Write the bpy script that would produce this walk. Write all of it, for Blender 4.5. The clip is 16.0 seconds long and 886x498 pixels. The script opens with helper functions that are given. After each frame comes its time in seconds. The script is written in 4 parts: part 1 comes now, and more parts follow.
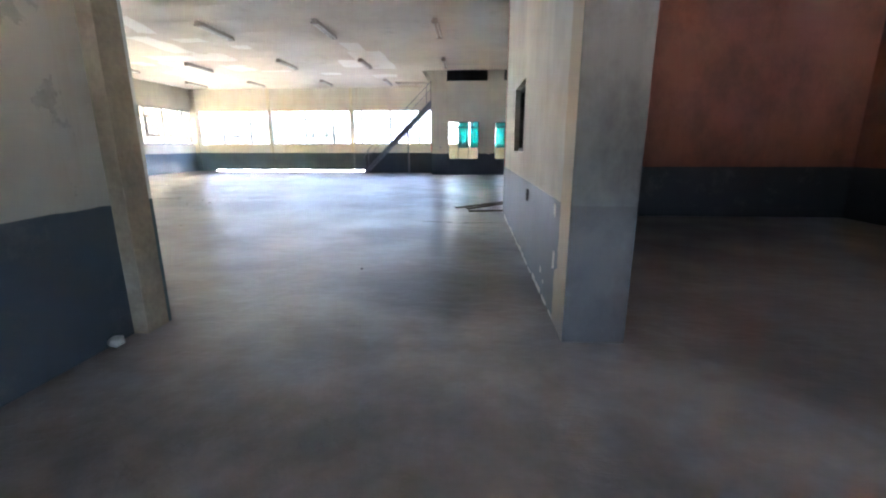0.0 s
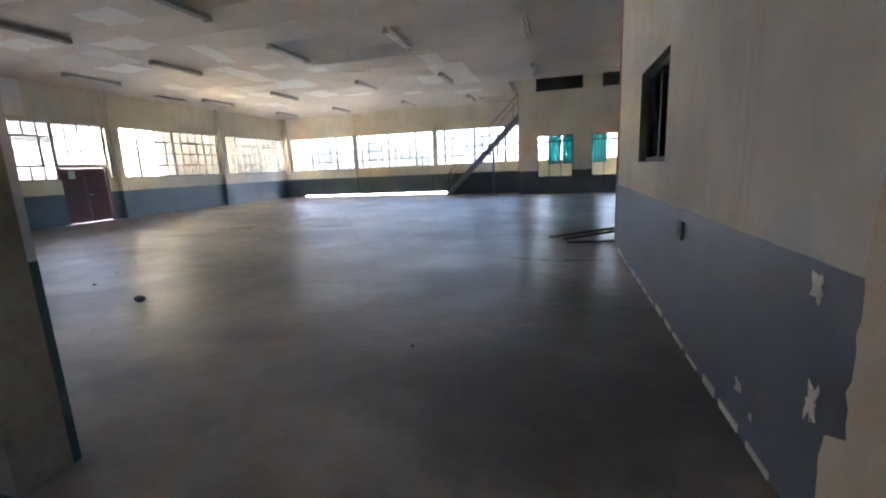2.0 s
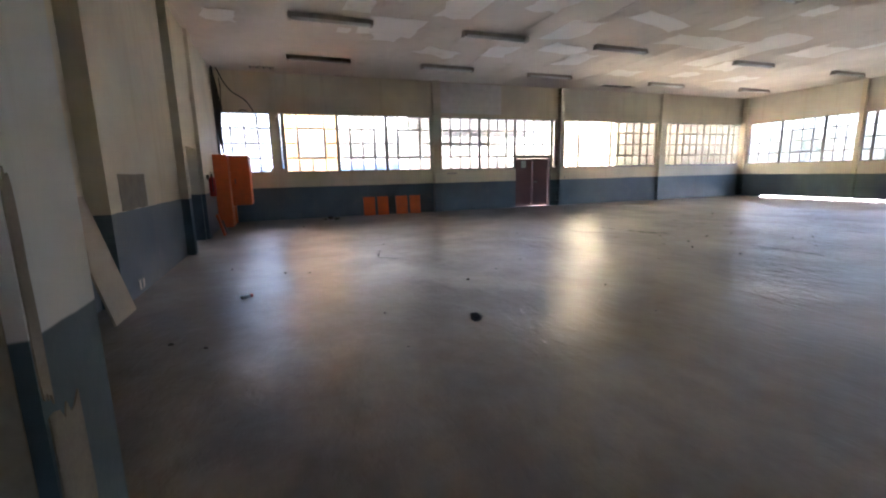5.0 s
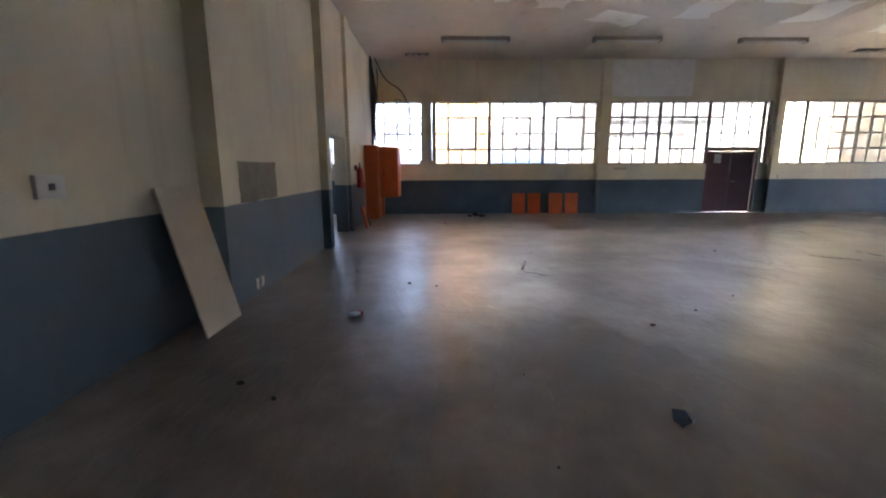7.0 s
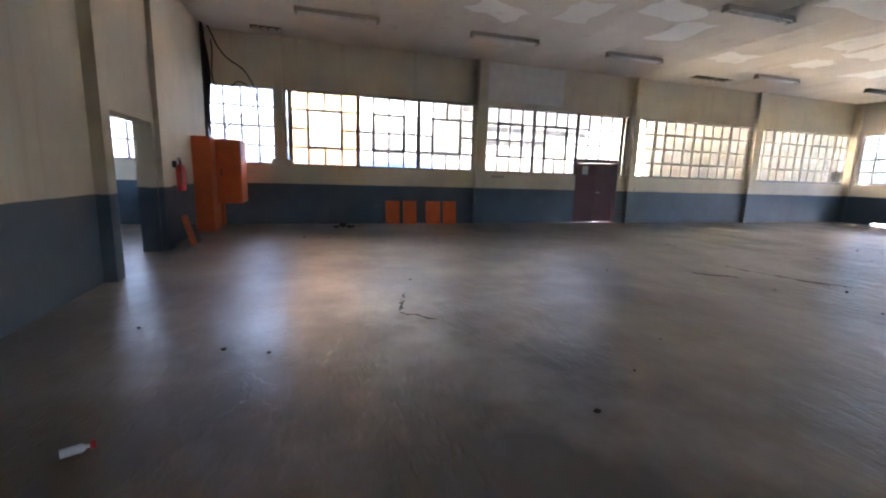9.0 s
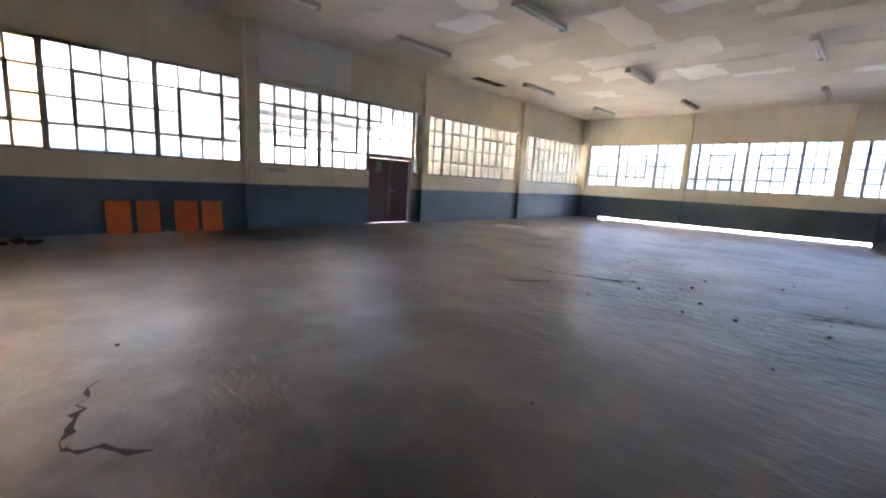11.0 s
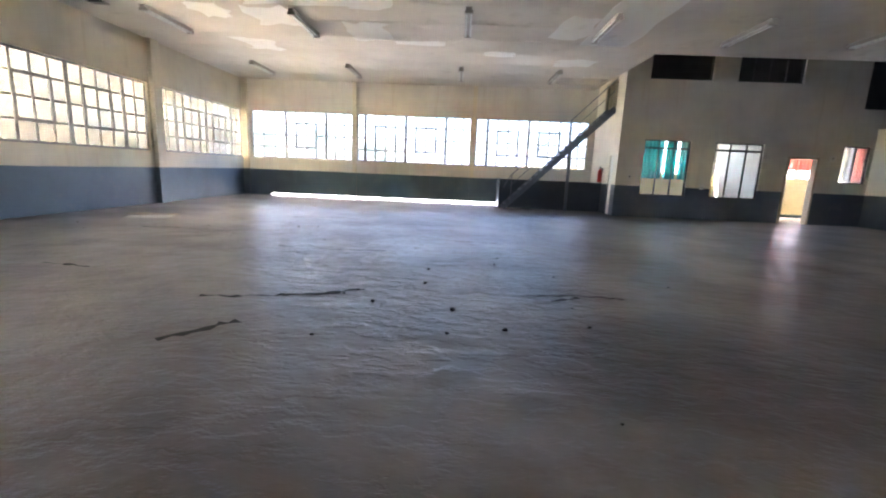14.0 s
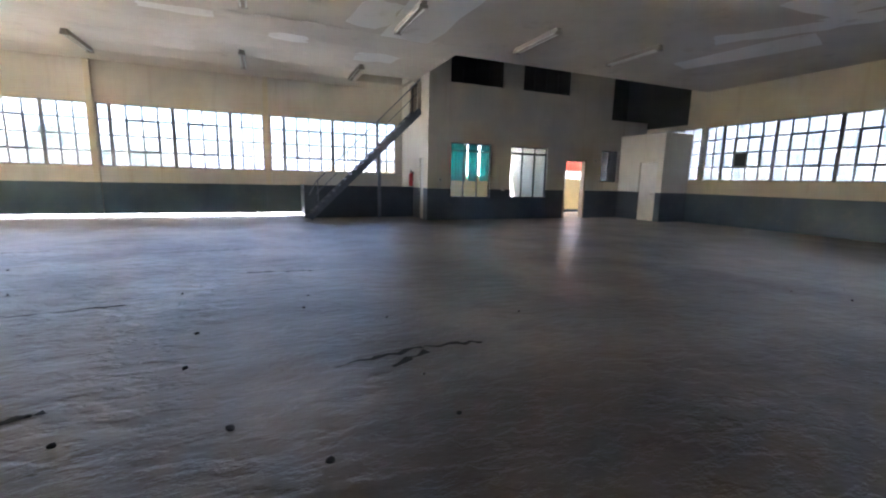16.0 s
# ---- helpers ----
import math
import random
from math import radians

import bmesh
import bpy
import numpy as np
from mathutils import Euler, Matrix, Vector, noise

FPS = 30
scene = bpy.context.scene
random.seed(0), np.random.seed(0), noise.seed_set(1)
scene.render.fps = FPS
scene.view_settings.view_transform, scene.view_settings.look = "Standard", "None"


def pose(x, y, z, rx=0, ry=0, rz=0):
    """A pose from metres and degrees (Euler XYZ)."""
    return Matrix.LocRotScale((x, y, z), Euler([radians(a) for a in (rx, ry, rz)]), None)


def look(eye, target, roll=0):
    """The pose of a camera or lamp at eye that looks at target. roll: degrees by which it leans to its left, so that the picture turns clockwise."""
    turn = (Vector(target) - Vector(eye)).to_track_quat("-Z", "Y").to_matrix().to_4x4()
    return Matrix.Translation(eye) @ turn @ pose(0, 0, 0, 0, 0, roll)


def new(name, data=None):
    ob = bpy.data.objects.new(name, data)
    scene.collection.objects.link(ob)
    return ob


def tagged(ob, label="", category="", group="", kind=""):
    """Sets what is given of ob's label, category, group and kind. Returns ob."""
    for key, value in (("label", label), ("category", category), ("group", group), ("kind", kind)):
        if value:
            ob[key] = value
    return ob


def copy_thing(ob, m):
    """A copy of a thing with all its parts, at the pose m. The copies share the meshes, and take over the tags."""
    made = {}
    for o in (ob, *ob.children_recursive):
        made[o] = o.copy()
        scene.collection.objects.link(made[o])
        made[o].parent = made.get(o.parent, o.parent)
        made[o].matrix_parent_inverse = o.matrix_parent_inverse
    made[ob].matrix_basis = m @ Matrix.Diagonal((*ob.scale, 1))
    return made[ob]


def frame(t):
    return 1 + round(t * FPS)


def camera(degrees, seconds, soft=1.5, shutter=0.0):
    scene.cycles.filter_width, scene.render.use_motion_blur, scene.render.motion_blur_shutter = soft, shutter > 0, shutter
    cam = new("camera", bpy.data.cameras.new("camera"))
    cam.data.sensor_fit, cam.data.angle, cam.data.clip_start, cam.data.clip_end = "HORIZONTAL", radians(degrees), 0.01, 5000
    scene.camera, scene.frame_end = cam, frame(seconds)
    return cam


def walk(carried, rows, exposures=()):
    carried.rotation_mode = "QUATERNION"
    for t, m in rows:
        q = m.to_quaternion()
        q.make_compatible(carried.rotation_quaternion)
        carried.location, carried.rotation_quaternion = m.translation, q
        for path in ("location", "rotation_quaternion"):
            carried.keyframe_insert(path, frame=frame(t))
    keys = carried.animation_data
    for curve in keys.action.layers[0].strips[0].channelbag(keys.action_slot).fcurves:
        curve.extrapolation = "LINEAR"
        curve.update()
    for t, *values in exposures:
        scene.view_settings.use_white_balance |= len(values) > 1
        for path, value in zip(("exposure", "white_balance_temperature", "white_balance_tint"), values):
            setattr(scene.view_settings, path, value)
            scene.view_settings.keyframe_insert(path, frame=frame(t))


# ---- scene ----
cam = camera(92.2, 16.0, soft=2.1)
PATH = [
    (0, (0.039, 0.006, 1.471), (-0.087, 1.945, 1.0), -0.1),
    (0.5, (-0.03, 0.458, 1.456), (-0.253, 2.399, 1.027), -1.5),
    (1, (-0.099, 0.946, 1.457), (-0.384, 2.881, 1.04), -0.3),
    (1.5, (-0.121, 1.405, 1.416), (-0.505, 3.328, 1.02), -2.0),
    (2, (-0.136, 1.897, 1.413), (-0.663, 3.789, 1.039), -2.5),
    (2.5, (-0.133, 2.336, 1.457), (-0.836, 4.17, 1.079), -2.1),
    (3, (-0.218, 2.707, 1.481), (-1.204, 4.409, 1.122), -2.0),
    (3.5, (-0.505, 3.091, 1.429), (-1.695, 4.66, 1.079), -1.0),
    (4, (-0.729, 3.446, 1.424), (-2.145, 4.813, 1.068), -1.8),
    (4.5, (-0.84, 3.71, 1.428), (-2.589, 4.614, 1.078), -1.7),
    (5, (-1.24, 3.94, 1.453), (-3.089, 4.617, 1.1), -1.2),
    (7.5, (-3.131, 4.284, 1.406), (-5.096, 4.243, 1.036), -0.2),
    (8, (-3.577, 4.338, 1.388), (-5.543, 4.377, 1.027), -0.7),
    (8.5, (-3.998, 4.432, 1.401), (-5.946, 4.712, 1.045), 0.5),
    (9, (-4.418, 4.541, 1.414), (-6.299, 5.127, 1.073), 1.8),
    (9.5, (-4.809, 4.714, 1.416), (-6.657, 5.404, 1.088), 1.2),
    (10, (-5.225, 4.884, 1.369), (-6.947, 5.852, 1.055), 2.4),
    (12.5, (-6.967, 6.228, 1.358), (-7.716, 8.046, 0.992), 1.4),
    (13, (-7.186, 6.573, 1.373), (-7.619, 8.49, 1.003), 1.4),
    (13.5, (-7.312, 6.982, 1.34), (-7.549, 8.934, 0.976), 1.6),
    (14, (-7.348, 7.38, 1.347), (-7.415, 9.345, 0.982), 2.4),
    (14.5, (-7.365, 7.779, 1.36), (-7.198, 9.74, 1.003), 3.1),
    (15, (-7.303, 8.19, 1.367), (-7.051, 10.143, 1.015), 2.4),
    (15.5, (-7.248, 8.604, 1.343), (-6.733, 10.507, 1.009), 2.0),
    (16, (-7.155, 8.954, 1.374), (-6.383, 10.771, 1.054), 1.3),
]
walk(cam, [(t, look(eye, target, roll)) for t, eye, target, roll in PATH],
     exposures=[(0.0, 7.12, 5700, 17), (0.5, 7.12, 5700, 17), (1.0, 6.72, 5700, 17), (1.5, 6.32, 5700, 17), (2.0, 5.97, 5750, 17), (3.0, 5.67, 5750, 17), (4.0, 5.72, 5900, 19), (5.0, 5.82, 5950, 20), (8.0, 5.87, 5900, 20), (10.0, 5.77, 5850, 19), (13.0, 6.07, 5800, 18), (14.5, 6.12, 5800, 18), (16.0, 5.67, 5700, 17)])

# ---- world and sun ----
world = bpy.data.worlds.new("sky")
scene.world = world
world.use_nodes = True
wn = world.node_tree
sky = wn.nodes.new("ShaderNodeTexSky")
sky.sky_type = "NISHITA"
sky.sun_disc = False
sky.sun_elevation = radians(62)
sky.sun_rotation = radians(-60)
sky.dust_density = 4.0
sky.air_density = 1.0
wn.links.new(sky.outputs[0], wn.nodes["Background"].inputs[0])
wn.nodes["Background"].inputs[1].default_value = 0.15
sun = new("sun", bpy.data.lights.new("sun", "SUN"))
sun.data.energy = 5.0
sun.data.angle = radians(0.6)
sun.data.color = (1.0, 0.95, 0.86)
sun.matrix_world = look((-60 * 0.47 * 0.87, 60 * 0.47 * 0.5, 53), (0, 0, 0))


# ---- materials ----
class Nodes:
    """Small helper to wire a node material."""
    def __init__(self, name):
        self.mat = bpy.data.materials.new(name)
        self.mat.use_nodes = True
        self.t = self.mat.node_tree
        self.b = self.t.nodes["Principled BSDF"]
        self.pos = self.t.nodes.new("ShaderNodeNewGeometry").outputs["Position"]

    def put(self, sock, v):
        if isinstance(v, (int, float, tuple)):
            sock.default_value = v
        else:
            self.t.links.new(v, sock)

    def noise(self, scale, detail=4, rough=0.55, stretch=None, coord=None):
        c = coord or self.pos
        if stretch:
            m = self.t.nodes.new("ShaderNodeMapping")
            m.inputs["Scale"].default_value = stretch
            self.put(m.inputs["Vector"], c)
            c = m.outputs[0]
        n = self.t.nodes.new("ShaderNodeTexNoise")
        n.inputs["Scale"].default_value = scale
        n.inputs["Detail"].default_value = detail
        n.inputs["Roughness"].default_value = rough
        self.put(n.inputs["Vector"], c)
        return n.outputs["Fac"]

    def ramp(self, v, lo, hi, a=0.0, b=1.0):
        r = self.t.nodes.new("ShaderNodeMapRange")
        for i, x in enumerate((v, lo, hi, a, b)):
            self.put(r.inputs[i], x)
        return r.outputs[0]

    def mix(self, f, a, b):
        m = self.t.nodes.new("ShaderNodeMix")
        m.data_type = "RGBA"
        self.put(m.inputs[0], f)
        self.put(m.inputs[6], a)
        self.put(m.inputs[7], b)
        return m.outputs[2]

    def math(self, op, a, b=0.0):
        m = self.t.nodes.new("ShaderNodeMath")
        m.operation = op
        self.put(m.inputs[0], a)
        self.put(m.inputs[1], b)
        return m.outputs[0]

    def z(self):
        s = self.t.nodes.new("ShaderNodeSeparateXYZ")
        self.put(s.inputs[0], self.pos)
        return s.outputs[2]

    def bump(self, h, strength=0.3, dist=0.01):
        b = self.t.nodes.new("ShaderNodeBump")
        b.inputs["Strength"].default_value = strength
        b.inputs["Distance"].default_value = dist
        self.put(b.inputs["Height"], h)
        self.put(self.b.inputs["Normal"], b.outputs[0])

    def done(self, colour, rough, metal=0.0):
        self.put(self.b.inputs["Base Color"], colour)
        self.put(self.b.inputs["Roughness"], rough)
        self.put(self.b.inputs["Metallic"], metal)
        return self.mat


def rgb(r, g, b):
    return (r, g, b, 1.0)


def plain(name, c, rough=0.6, vary=0.25, scale=6.0, metal=0.0, relief=0.15):
    n = Nodes(name)
    big, fine = n.noise(scale, 5), n.noise(scale * 9, 3)
    f = n.math("ADD", n.math("MULTIPLY", big, 0.7), n.math("MULTIPLY", fine, 0.3))
    dark = rgb(*[x * (1 - vary) for x in c])
    light = rgb(*[min(1, x * (1 + vary * 0.6)) for x in c])
    n.bump(fine, relief, 0.004)
    return n.done(n.mix(n.ramp(f, 0.3, 0.7), dark, light), n.ramp(big, 0.3, 0.7, rough - 0.1, min(1, rough + 0.1)), metal)


def wall_paint(name, upper, lower, peel=0.0, level=1.07, grime=0.0):
    """Two-tone painted plaster: an oil-paint dado under matt emulsion, with scuffs, stains and bare plaster where it has flaked."""
    n = Nodes(name)
    wob = n.noise(3.0, 3)
    z = n.math("ADD", n.z(), n.math("MULTIPLY", n.math("SUBTRACT", wob, 0.5), 0.03))
    isup = n.ramp(z, level - 0.004, level + 0.004)
    big, fine = n.noise(0.7, 6, 0.6), n.noise(14, 4, 0.6)
    run = n.noise(1.0, 5, 0.6, (5.0, 5.0, 0.35))
    up = n.mix(n.ramp(big, 0.35, 0.7), rgb(*[c * 0.82 for c in upper]), rgb(*upper))
    up = n.mix(n.ramp(run, 0.56, 0.75, 0.0, 0.45), up, rgb(upper[0] * 0.7, upper[1] * 0.64, upper[2] * 0.55))
    lo = n.mix(n.ramp(big, 0.3, 0.7), rgb(*[c * 0.75 for c in lower]), rgb(*[c * 1.15 for c in lower]))
    lo = n.mix(n.ramp(n.noise(2.3, 6, 0.7), 0.55, 0.8, 0.0, 0.4), lo, rgb(0.22, 0.20, 0.18))
    col = n.mix(isup, lo, up)
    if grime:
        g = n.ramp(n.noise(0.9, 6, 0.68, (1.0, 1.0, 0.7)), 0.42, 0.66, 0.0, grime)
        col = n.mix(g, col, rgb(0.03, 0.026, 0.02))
    if peel:
        p = n.ramp(n.noise(1.3, 6, 0.62), 0.66 - peel, 0.675 - peel)
        col = n.mix(p, col, n.mix(fine, rgb(0.30, 0.27, 0.22), rgb(0.55, 0.50, 0.42)))
    n.bump(n.math("ADD", fine, n.math("MULTIPLY", big, 2.0)), 0.25, 0.006)
    return n.done(col, n.ramp(isup, 0.0, 1.0, 0.42, 0.85))


# brown and dark stains soaked into the floor, wide ones also painting in vignetting: x, y, half width, half depth,
# strength
STAINS_AND_VIGNETTE = [(0.2, 6.2, 0.6, 1.5, 0.9), (-0.2, 4.4, 1.0, 0.8, 0.75), (-4.2, 10.6, 2.4, 1.0, 0.85), (-1.0, 11.5, 3.4, 2.4, 0.7), (-8.3, 10.6, 1.4, 0.7, 0.3),
          (-6.3, 12.1, 1.1, 0.35, 0.3), (-6.75, 13.5, 0.5, 0.25, 0.4), (-13.2, 12.0, 0.9, 0.3, 0.3), (-11.3, 13.8, 0.9, 0.35, 0.3), (-2.9, 4.9, 0.5, 0.25, 0.35)]


def floor_material():
    """Worn power-floated concrete: dusty film, polished areas that shine, a scaled top skin with pits, brown stains."""
    n = Nodes("worn_concrete")
    lift = n.t.nodes.new("ShaderNodeMapping")
    lift.inputs["Location"].default_value = (31.7, 17.3, 0.37)
    here = n.pos
    n.put(lift.inputs["Vector"], n.pos)
    n.pos = lift.outputs[0]
    big = n.noise(0.2, 3, 0.5)
    mid = n.noise(0.75, 5, 0.6)
    flake = n.noise(2.6, 6, 0.62, (0.75, 1.3, 1.0))
    lumps = n.noise(8.0, 5, 0.6, (0.75, 1.25, 1.0))
    grain = n.noise(45, 2, 0.5)
    col = n.mix(n.ramp(big, 0.35, 0.65), rgb(0.10, 0.082, 0.062), rgb(0.30, 0.26, 0.21))
    col = n.mix(n.ramp(mid, 0.42, 0.62, 0, 0.8), col, rgb(0.38, 0.322, 0.27))
    col = n.mix(n.ramp(flake, 0.45, 0.85, 0, 0.45), col, rgb(0.10, 0.085, 0.07))
    col = n.mix(n.ramp(n.noise(0.42, 6, 0.65), 0.40, 0.72, 0, 0.7), col, rgb(0.13, 0.085, 0.055))
    col = n.mix(n.math("MULTIPLY", grain, 0.2), col, rgb(0.16, 0.142, 0.12))
    sep = n.t.nodes.new("ShaderNodeSeparateXYZ")
    n.put(sep.inputs[0], here)
    darken = 0.0
    for x, y, a, b, k in STAINS_AND_VIGNETTE:
        dx = n.math("POWER", n.math("ABSOLUTE", n.math("DIVIDE", n.math("SUBTRACT", sep.outputs[0], x), a)), 2.0)
        dy = n.math("POWER", n.math("ABSOLUTE", n.math("DIVIDE", n.math("SUBTRACT", sep.outputs[1], y), b)), 2.0)
        d = n.math("ADD", n.math("ADD", dx, dy), n.math("MULTIPLY", n.math("SUBTRACT", mid, 0.5), 1.6))
        darken = n.math("MAXIMUM", n.ramp(d, -0.3, 1.8, k, 0.0), darken)
    col = n.mix(darken, col, rgb(0.045, 0.030, 0.021))
    # the top skin has scaled off in the middle of the hall; elsewhere it is trodden smooth
    dx = n.math("POWER", n.math("ABSOLUTE", n.math("DIVIDE", n.math("ADD", sep.outputs[0], 6.5), 7.5)), 2.0)
    dy = n.math("POWER", n.math("ABSOLUTE", n.math("DIVIDE", n.math("SUBTRACT", sep.outputs[1], 14.5), 5.5)), 2.0)
    area = n.math("ADD", n.math("ADD", dx, dy), n.math("MULTIPLY", n.math("SUBTRACT", n.noise(0.4, 4, 0.6), 0.5), 3.0))
    worn = n.ramp(area, 0.4, 1.5, 1.0, 0.2)
    chips = n.noise(4.5, 5, 0.62, (0.7, 1.35, 1.0))
    scale = n.ramp(chips, 0.45, 0.55)
    h = n.math("ADD", n.math("MULTIPLY", flake, 0.9), n.math("ADD", n.math("MULTIPLY", scale, 0.4), n.math("MULTIPLY", lumps, 0.6)))
    n.bump(n.math("MULTIPLY", h, worn), 0.8, 0.027)
    n.b.inputs["Specular IOR Level"].default_value = 0.45
    return n.done(col, n.ramp(n.noise(1.1, 4, 0.55), 0.35, 0.65, 0.285, 0.38))


def ceiling_material(name, a, b):
    n = Nodes(name)
    big, mid = n.noise(0.35, 5, 0.6), n.noise(1.6, 6, 0.65)
    col = n.mix(n.ramp(big, 0.35, 0.68), rgb(*a), rgb(*b))
    col = n.mix(n.ramp(mid, 0.58, 0.75, 0, 0.4), col, rgb(0.36, 0.30, 0.22))
    col = n.mix(n.ramp(n.noise(60, 2), 0.72, 0.78, 0, 0.4), col, rgb(0.3, 0.27, 0.23))
    n.bump(n.noise(40, 3), 0.2, 0.003)
    return n.done(col, 0.8)


def glass(name, tint=(1, 1, 1), dirt=0.12):
    """Dusty single glazing; the tint dims the bright view outdoors."""
    m = bpy.data.materials.new(name)
    m.use_nodes = True
    t = m.node_tree
    t.nodes.remove(t.nodes["Principled BSDF"])
    out = t.nodes["Material Output"]
    tr, gl, df, fr = (t.nodes.new("ShaderNodeBsdf" + k) for k in ("Transparent", "Glossy", "Translucent", "Diffuse"))
    fn, m1, m2 = t.nodes.new("ShaderNodeFresnel"), t.nodes.new("ShaderNodeMixShader"), t.nodes.new("ShaderNodeMixShader")
    tr.inputs[0].default_value = rgb(*tint)
    gl.inputs["Roughness"].default_value = 0.05
    df.inputs[0].default_value = rgb(*[0.8 * c for c in tint])
    m1.inputs[0].default_value = dirt
    t.nodes.remove(fr)
    t.links.new(tr.outputs[0], m1.inputs[1])
    t.links.new(df.outputs[0], m1.inputs[2])
    t.links.new(fn.outputs[0], m2.inputs[0])
    t.links.new(m1.outputs[0], m2.inputs[1])
    t.links.new(gl.outputs[0], m2.inputs[2])
    t.links.new(m2.outputs[0], out.inputs[0])
    return m


def sheet(name, c, through_part=0.55):
    """Translucent corrugated roofing sheet or thin cloth."""
    n = Nodes(name)
    stain = n.noise(1.0, 5, 0.6, (3, 3, 0.4))
    col = n.mix(n.ramp(stain, 0.4, 0.7), rgb(*c), rgb(c[0] * 0.94, c[1] * 0.88, c[2] * 0.78))
    n.done(col, 0.6)
    tl = n.t.nodes.new("ShaderNodeBsdfTranslucent")
    n.put(tl.inputs[0], col)
    mx = n.t.nodes.new("ShaderNodeMixShader")
    mx.inputs[0].default_value = through_part
    n.t.links.new(n.b.outputs[0], mx.inputs[1])
    n.t.links.new(tl.outputs[0], mx.inputs[2])
    n.t.links.new(mx.outputs[0], n.t.nodes["Material Output"].inputs[0])
    return n.mat


CREAM, SLATE = (0.76, 0.69, 0.53), (0.085, 0.128, 0.158)
M_WALL = wall_paint("two_tone_wall", CREAM, SLATE)
M_WALL_WHITE = wall_paint("two_tone_white_wall", (0.66, 0.63, 0.56), (0.115, 0.135, 0.16), 0.0, 1.03, 0.2)
M_NORTH = wall_paint("north_wall", (0.76, 0.72, 0.65), SLATE)
M_PEEL = wall_paint("flaking_wall", (0.58, 0.53, 0.42), (0.055, 0.075, 0.085), 0.03, 1.04)
M_END = wall_paint("entrance_end_wall", (0.66, 0.66, 0.60), (0.06, 0.10, 0.105), 0.0, 1.06)
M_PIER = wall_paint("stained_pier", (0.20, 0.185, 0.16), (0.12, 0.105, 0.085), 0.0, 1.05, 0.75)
M_JAMB = plain("flaking_jamb", (0.30, 0.245, 0.165), 0.9, 0.4, 2.5)
M_BOX = wall_paint("office_wall", (0.80, 0.76, 0.66), (0.08, 0.105, 0.14), 0.0, 1.08)
M_RED = wall_paint("red_stained_wall", (0.33, 0.115, 0.07), (0.02, 0.022, 0.025), 0.0, 1.04, 0.5)
# near-black tone that stands in for the shade of the upper floor
M_SHADE = plain("painted_shade_board", (0.075, 0.088, 0.085), 0.8, 0.3, 2.0)
M_YELLOW = plain("yellow_wall", (0.72, 0.56, 0.26), 0.7, 0.15, 1.5)
M_FLOOR = floor_material()
M_CEIL = ceiling_material("old_ceiling_board", (0.60, 0.545, 0.47), (0.74, 0.68, 0.60))
M_CEIL_NEW = ceiling_material("bare_ceiling_board", (0.80, 0.78, 0.73), (0.86, 0.84, 0.80))
M_STEEL = plain("grey_painted_steel", (0.26, 0.25, 0.235), 0.55, 0.3, 12)
# paler copy of the window steel, with veiling glare put into its colour
M_GLARESTEEL = plain("glare_paled_steel", (0.34, 0.335, 0.32), 0.55, 0.3, 12)
M_DARKSTEEL = plain("dark_steel", (0.06, 0.06, 0.06), 0.5, 0.3, 12)
M_STAIR = plain("slate_painted_steel", (0.17, 0.195, 0.25), 0.5, 0.3, 9)
# tints differ by wall to hold down daylight glare seen through the panes
M_GLASS = glass("dusty_dimmed_glass", (0.45, 0.465, 0.475), 0.10)
M_GLASS_CLEAR = glass("clean_glass", (0.88, 0.89, 0.89), 0.06)
M_GLASS_MILD = glass("mild_dimmed_glass", (0.76, 0.77, 0.77), 0.12)
M_GLASS_GREY = glass("dark_dimmed_glass", (0.35, 0.37, 0.385), 0.08)
M_AMBER = glass("amber_glass", (0.56, 0.45, 0.33), 0.3)
M_TEAL = sheet("teal_cloth", (0.03, 0.34, 0.34), 0.6)
M_REDCLOTH = sheet("red_cloth", (0.72, 0.28, 0.24), 0.7)
M_SHEETW = sheet("white_corrugated", (0.94, 0.93, 0.91), 0.75)
M_SHEETY = sheet("cream_corrugated", (0.95, 0.90, 0.78), 0.75)
M_DOOR = plain("maroon_paint", (0.115, 0.035, 0.035), 0.5, 0.3, 5)
M_ORANGE = plain("orange_paint", (0.62, 0.125, 0.02), 0.5, 0.2, 5)
M_WHITE = plain("white_paint", (0.74, 0.72, 0.67), 0.6, 0.12, 4)
M_BOARD = plain("raw_board", (0.52, 0.44, 0.33), 0.8, 0.12, 4)
M_PLASTER = plain("bare_plaster", (0.27, 0.235, 0.175), 0.9, 0.25, 7)
M_FLAKE = plain("white_plaster", (0.66, 0.63, 0.56), 0.9, 0.15, 20)
M_FITTING = plain("aged_enamel", (0.42, 0.38, 0.32), 0.5, 0.2, 12)
M_TUBE = plain("lamp_tube", (0.72, 0.72, 0.68), 0.3, 0.06, 20)
M_BLACK = plain("black_rubber", (0.015, 0.015, 0.016), 0.6, 0.3, 20)
M_RUBBLE = plain("dark_rubble", (0.05, 0.044, 0.038), 0.9, 0.5, 30)
M_REDGLOSS = plain("red_enamel", (0.45, 0.02, 0.015), 0.35, 0.15, 20)
M_WOOD = plain("grey_wood", (0.11, 0.09, 0.07), 0.8, 0.35, 14)
M_PAPER = plain("paper", (0.70, 0.68, 0.62), 0.8, 0.08, 8)
M_GROUND = plain("yard_concrete", (0.52, 0.50, 0.46), 0.9, 0.25, 0.8)
M_LEAF = plain("leaves", (0.06, 0.10, 0.03), 0.7, 0.4, 8)
M_BARK = plain("bark", (0.12, 0.09, 0.06), 0.9, 0.4, 12)
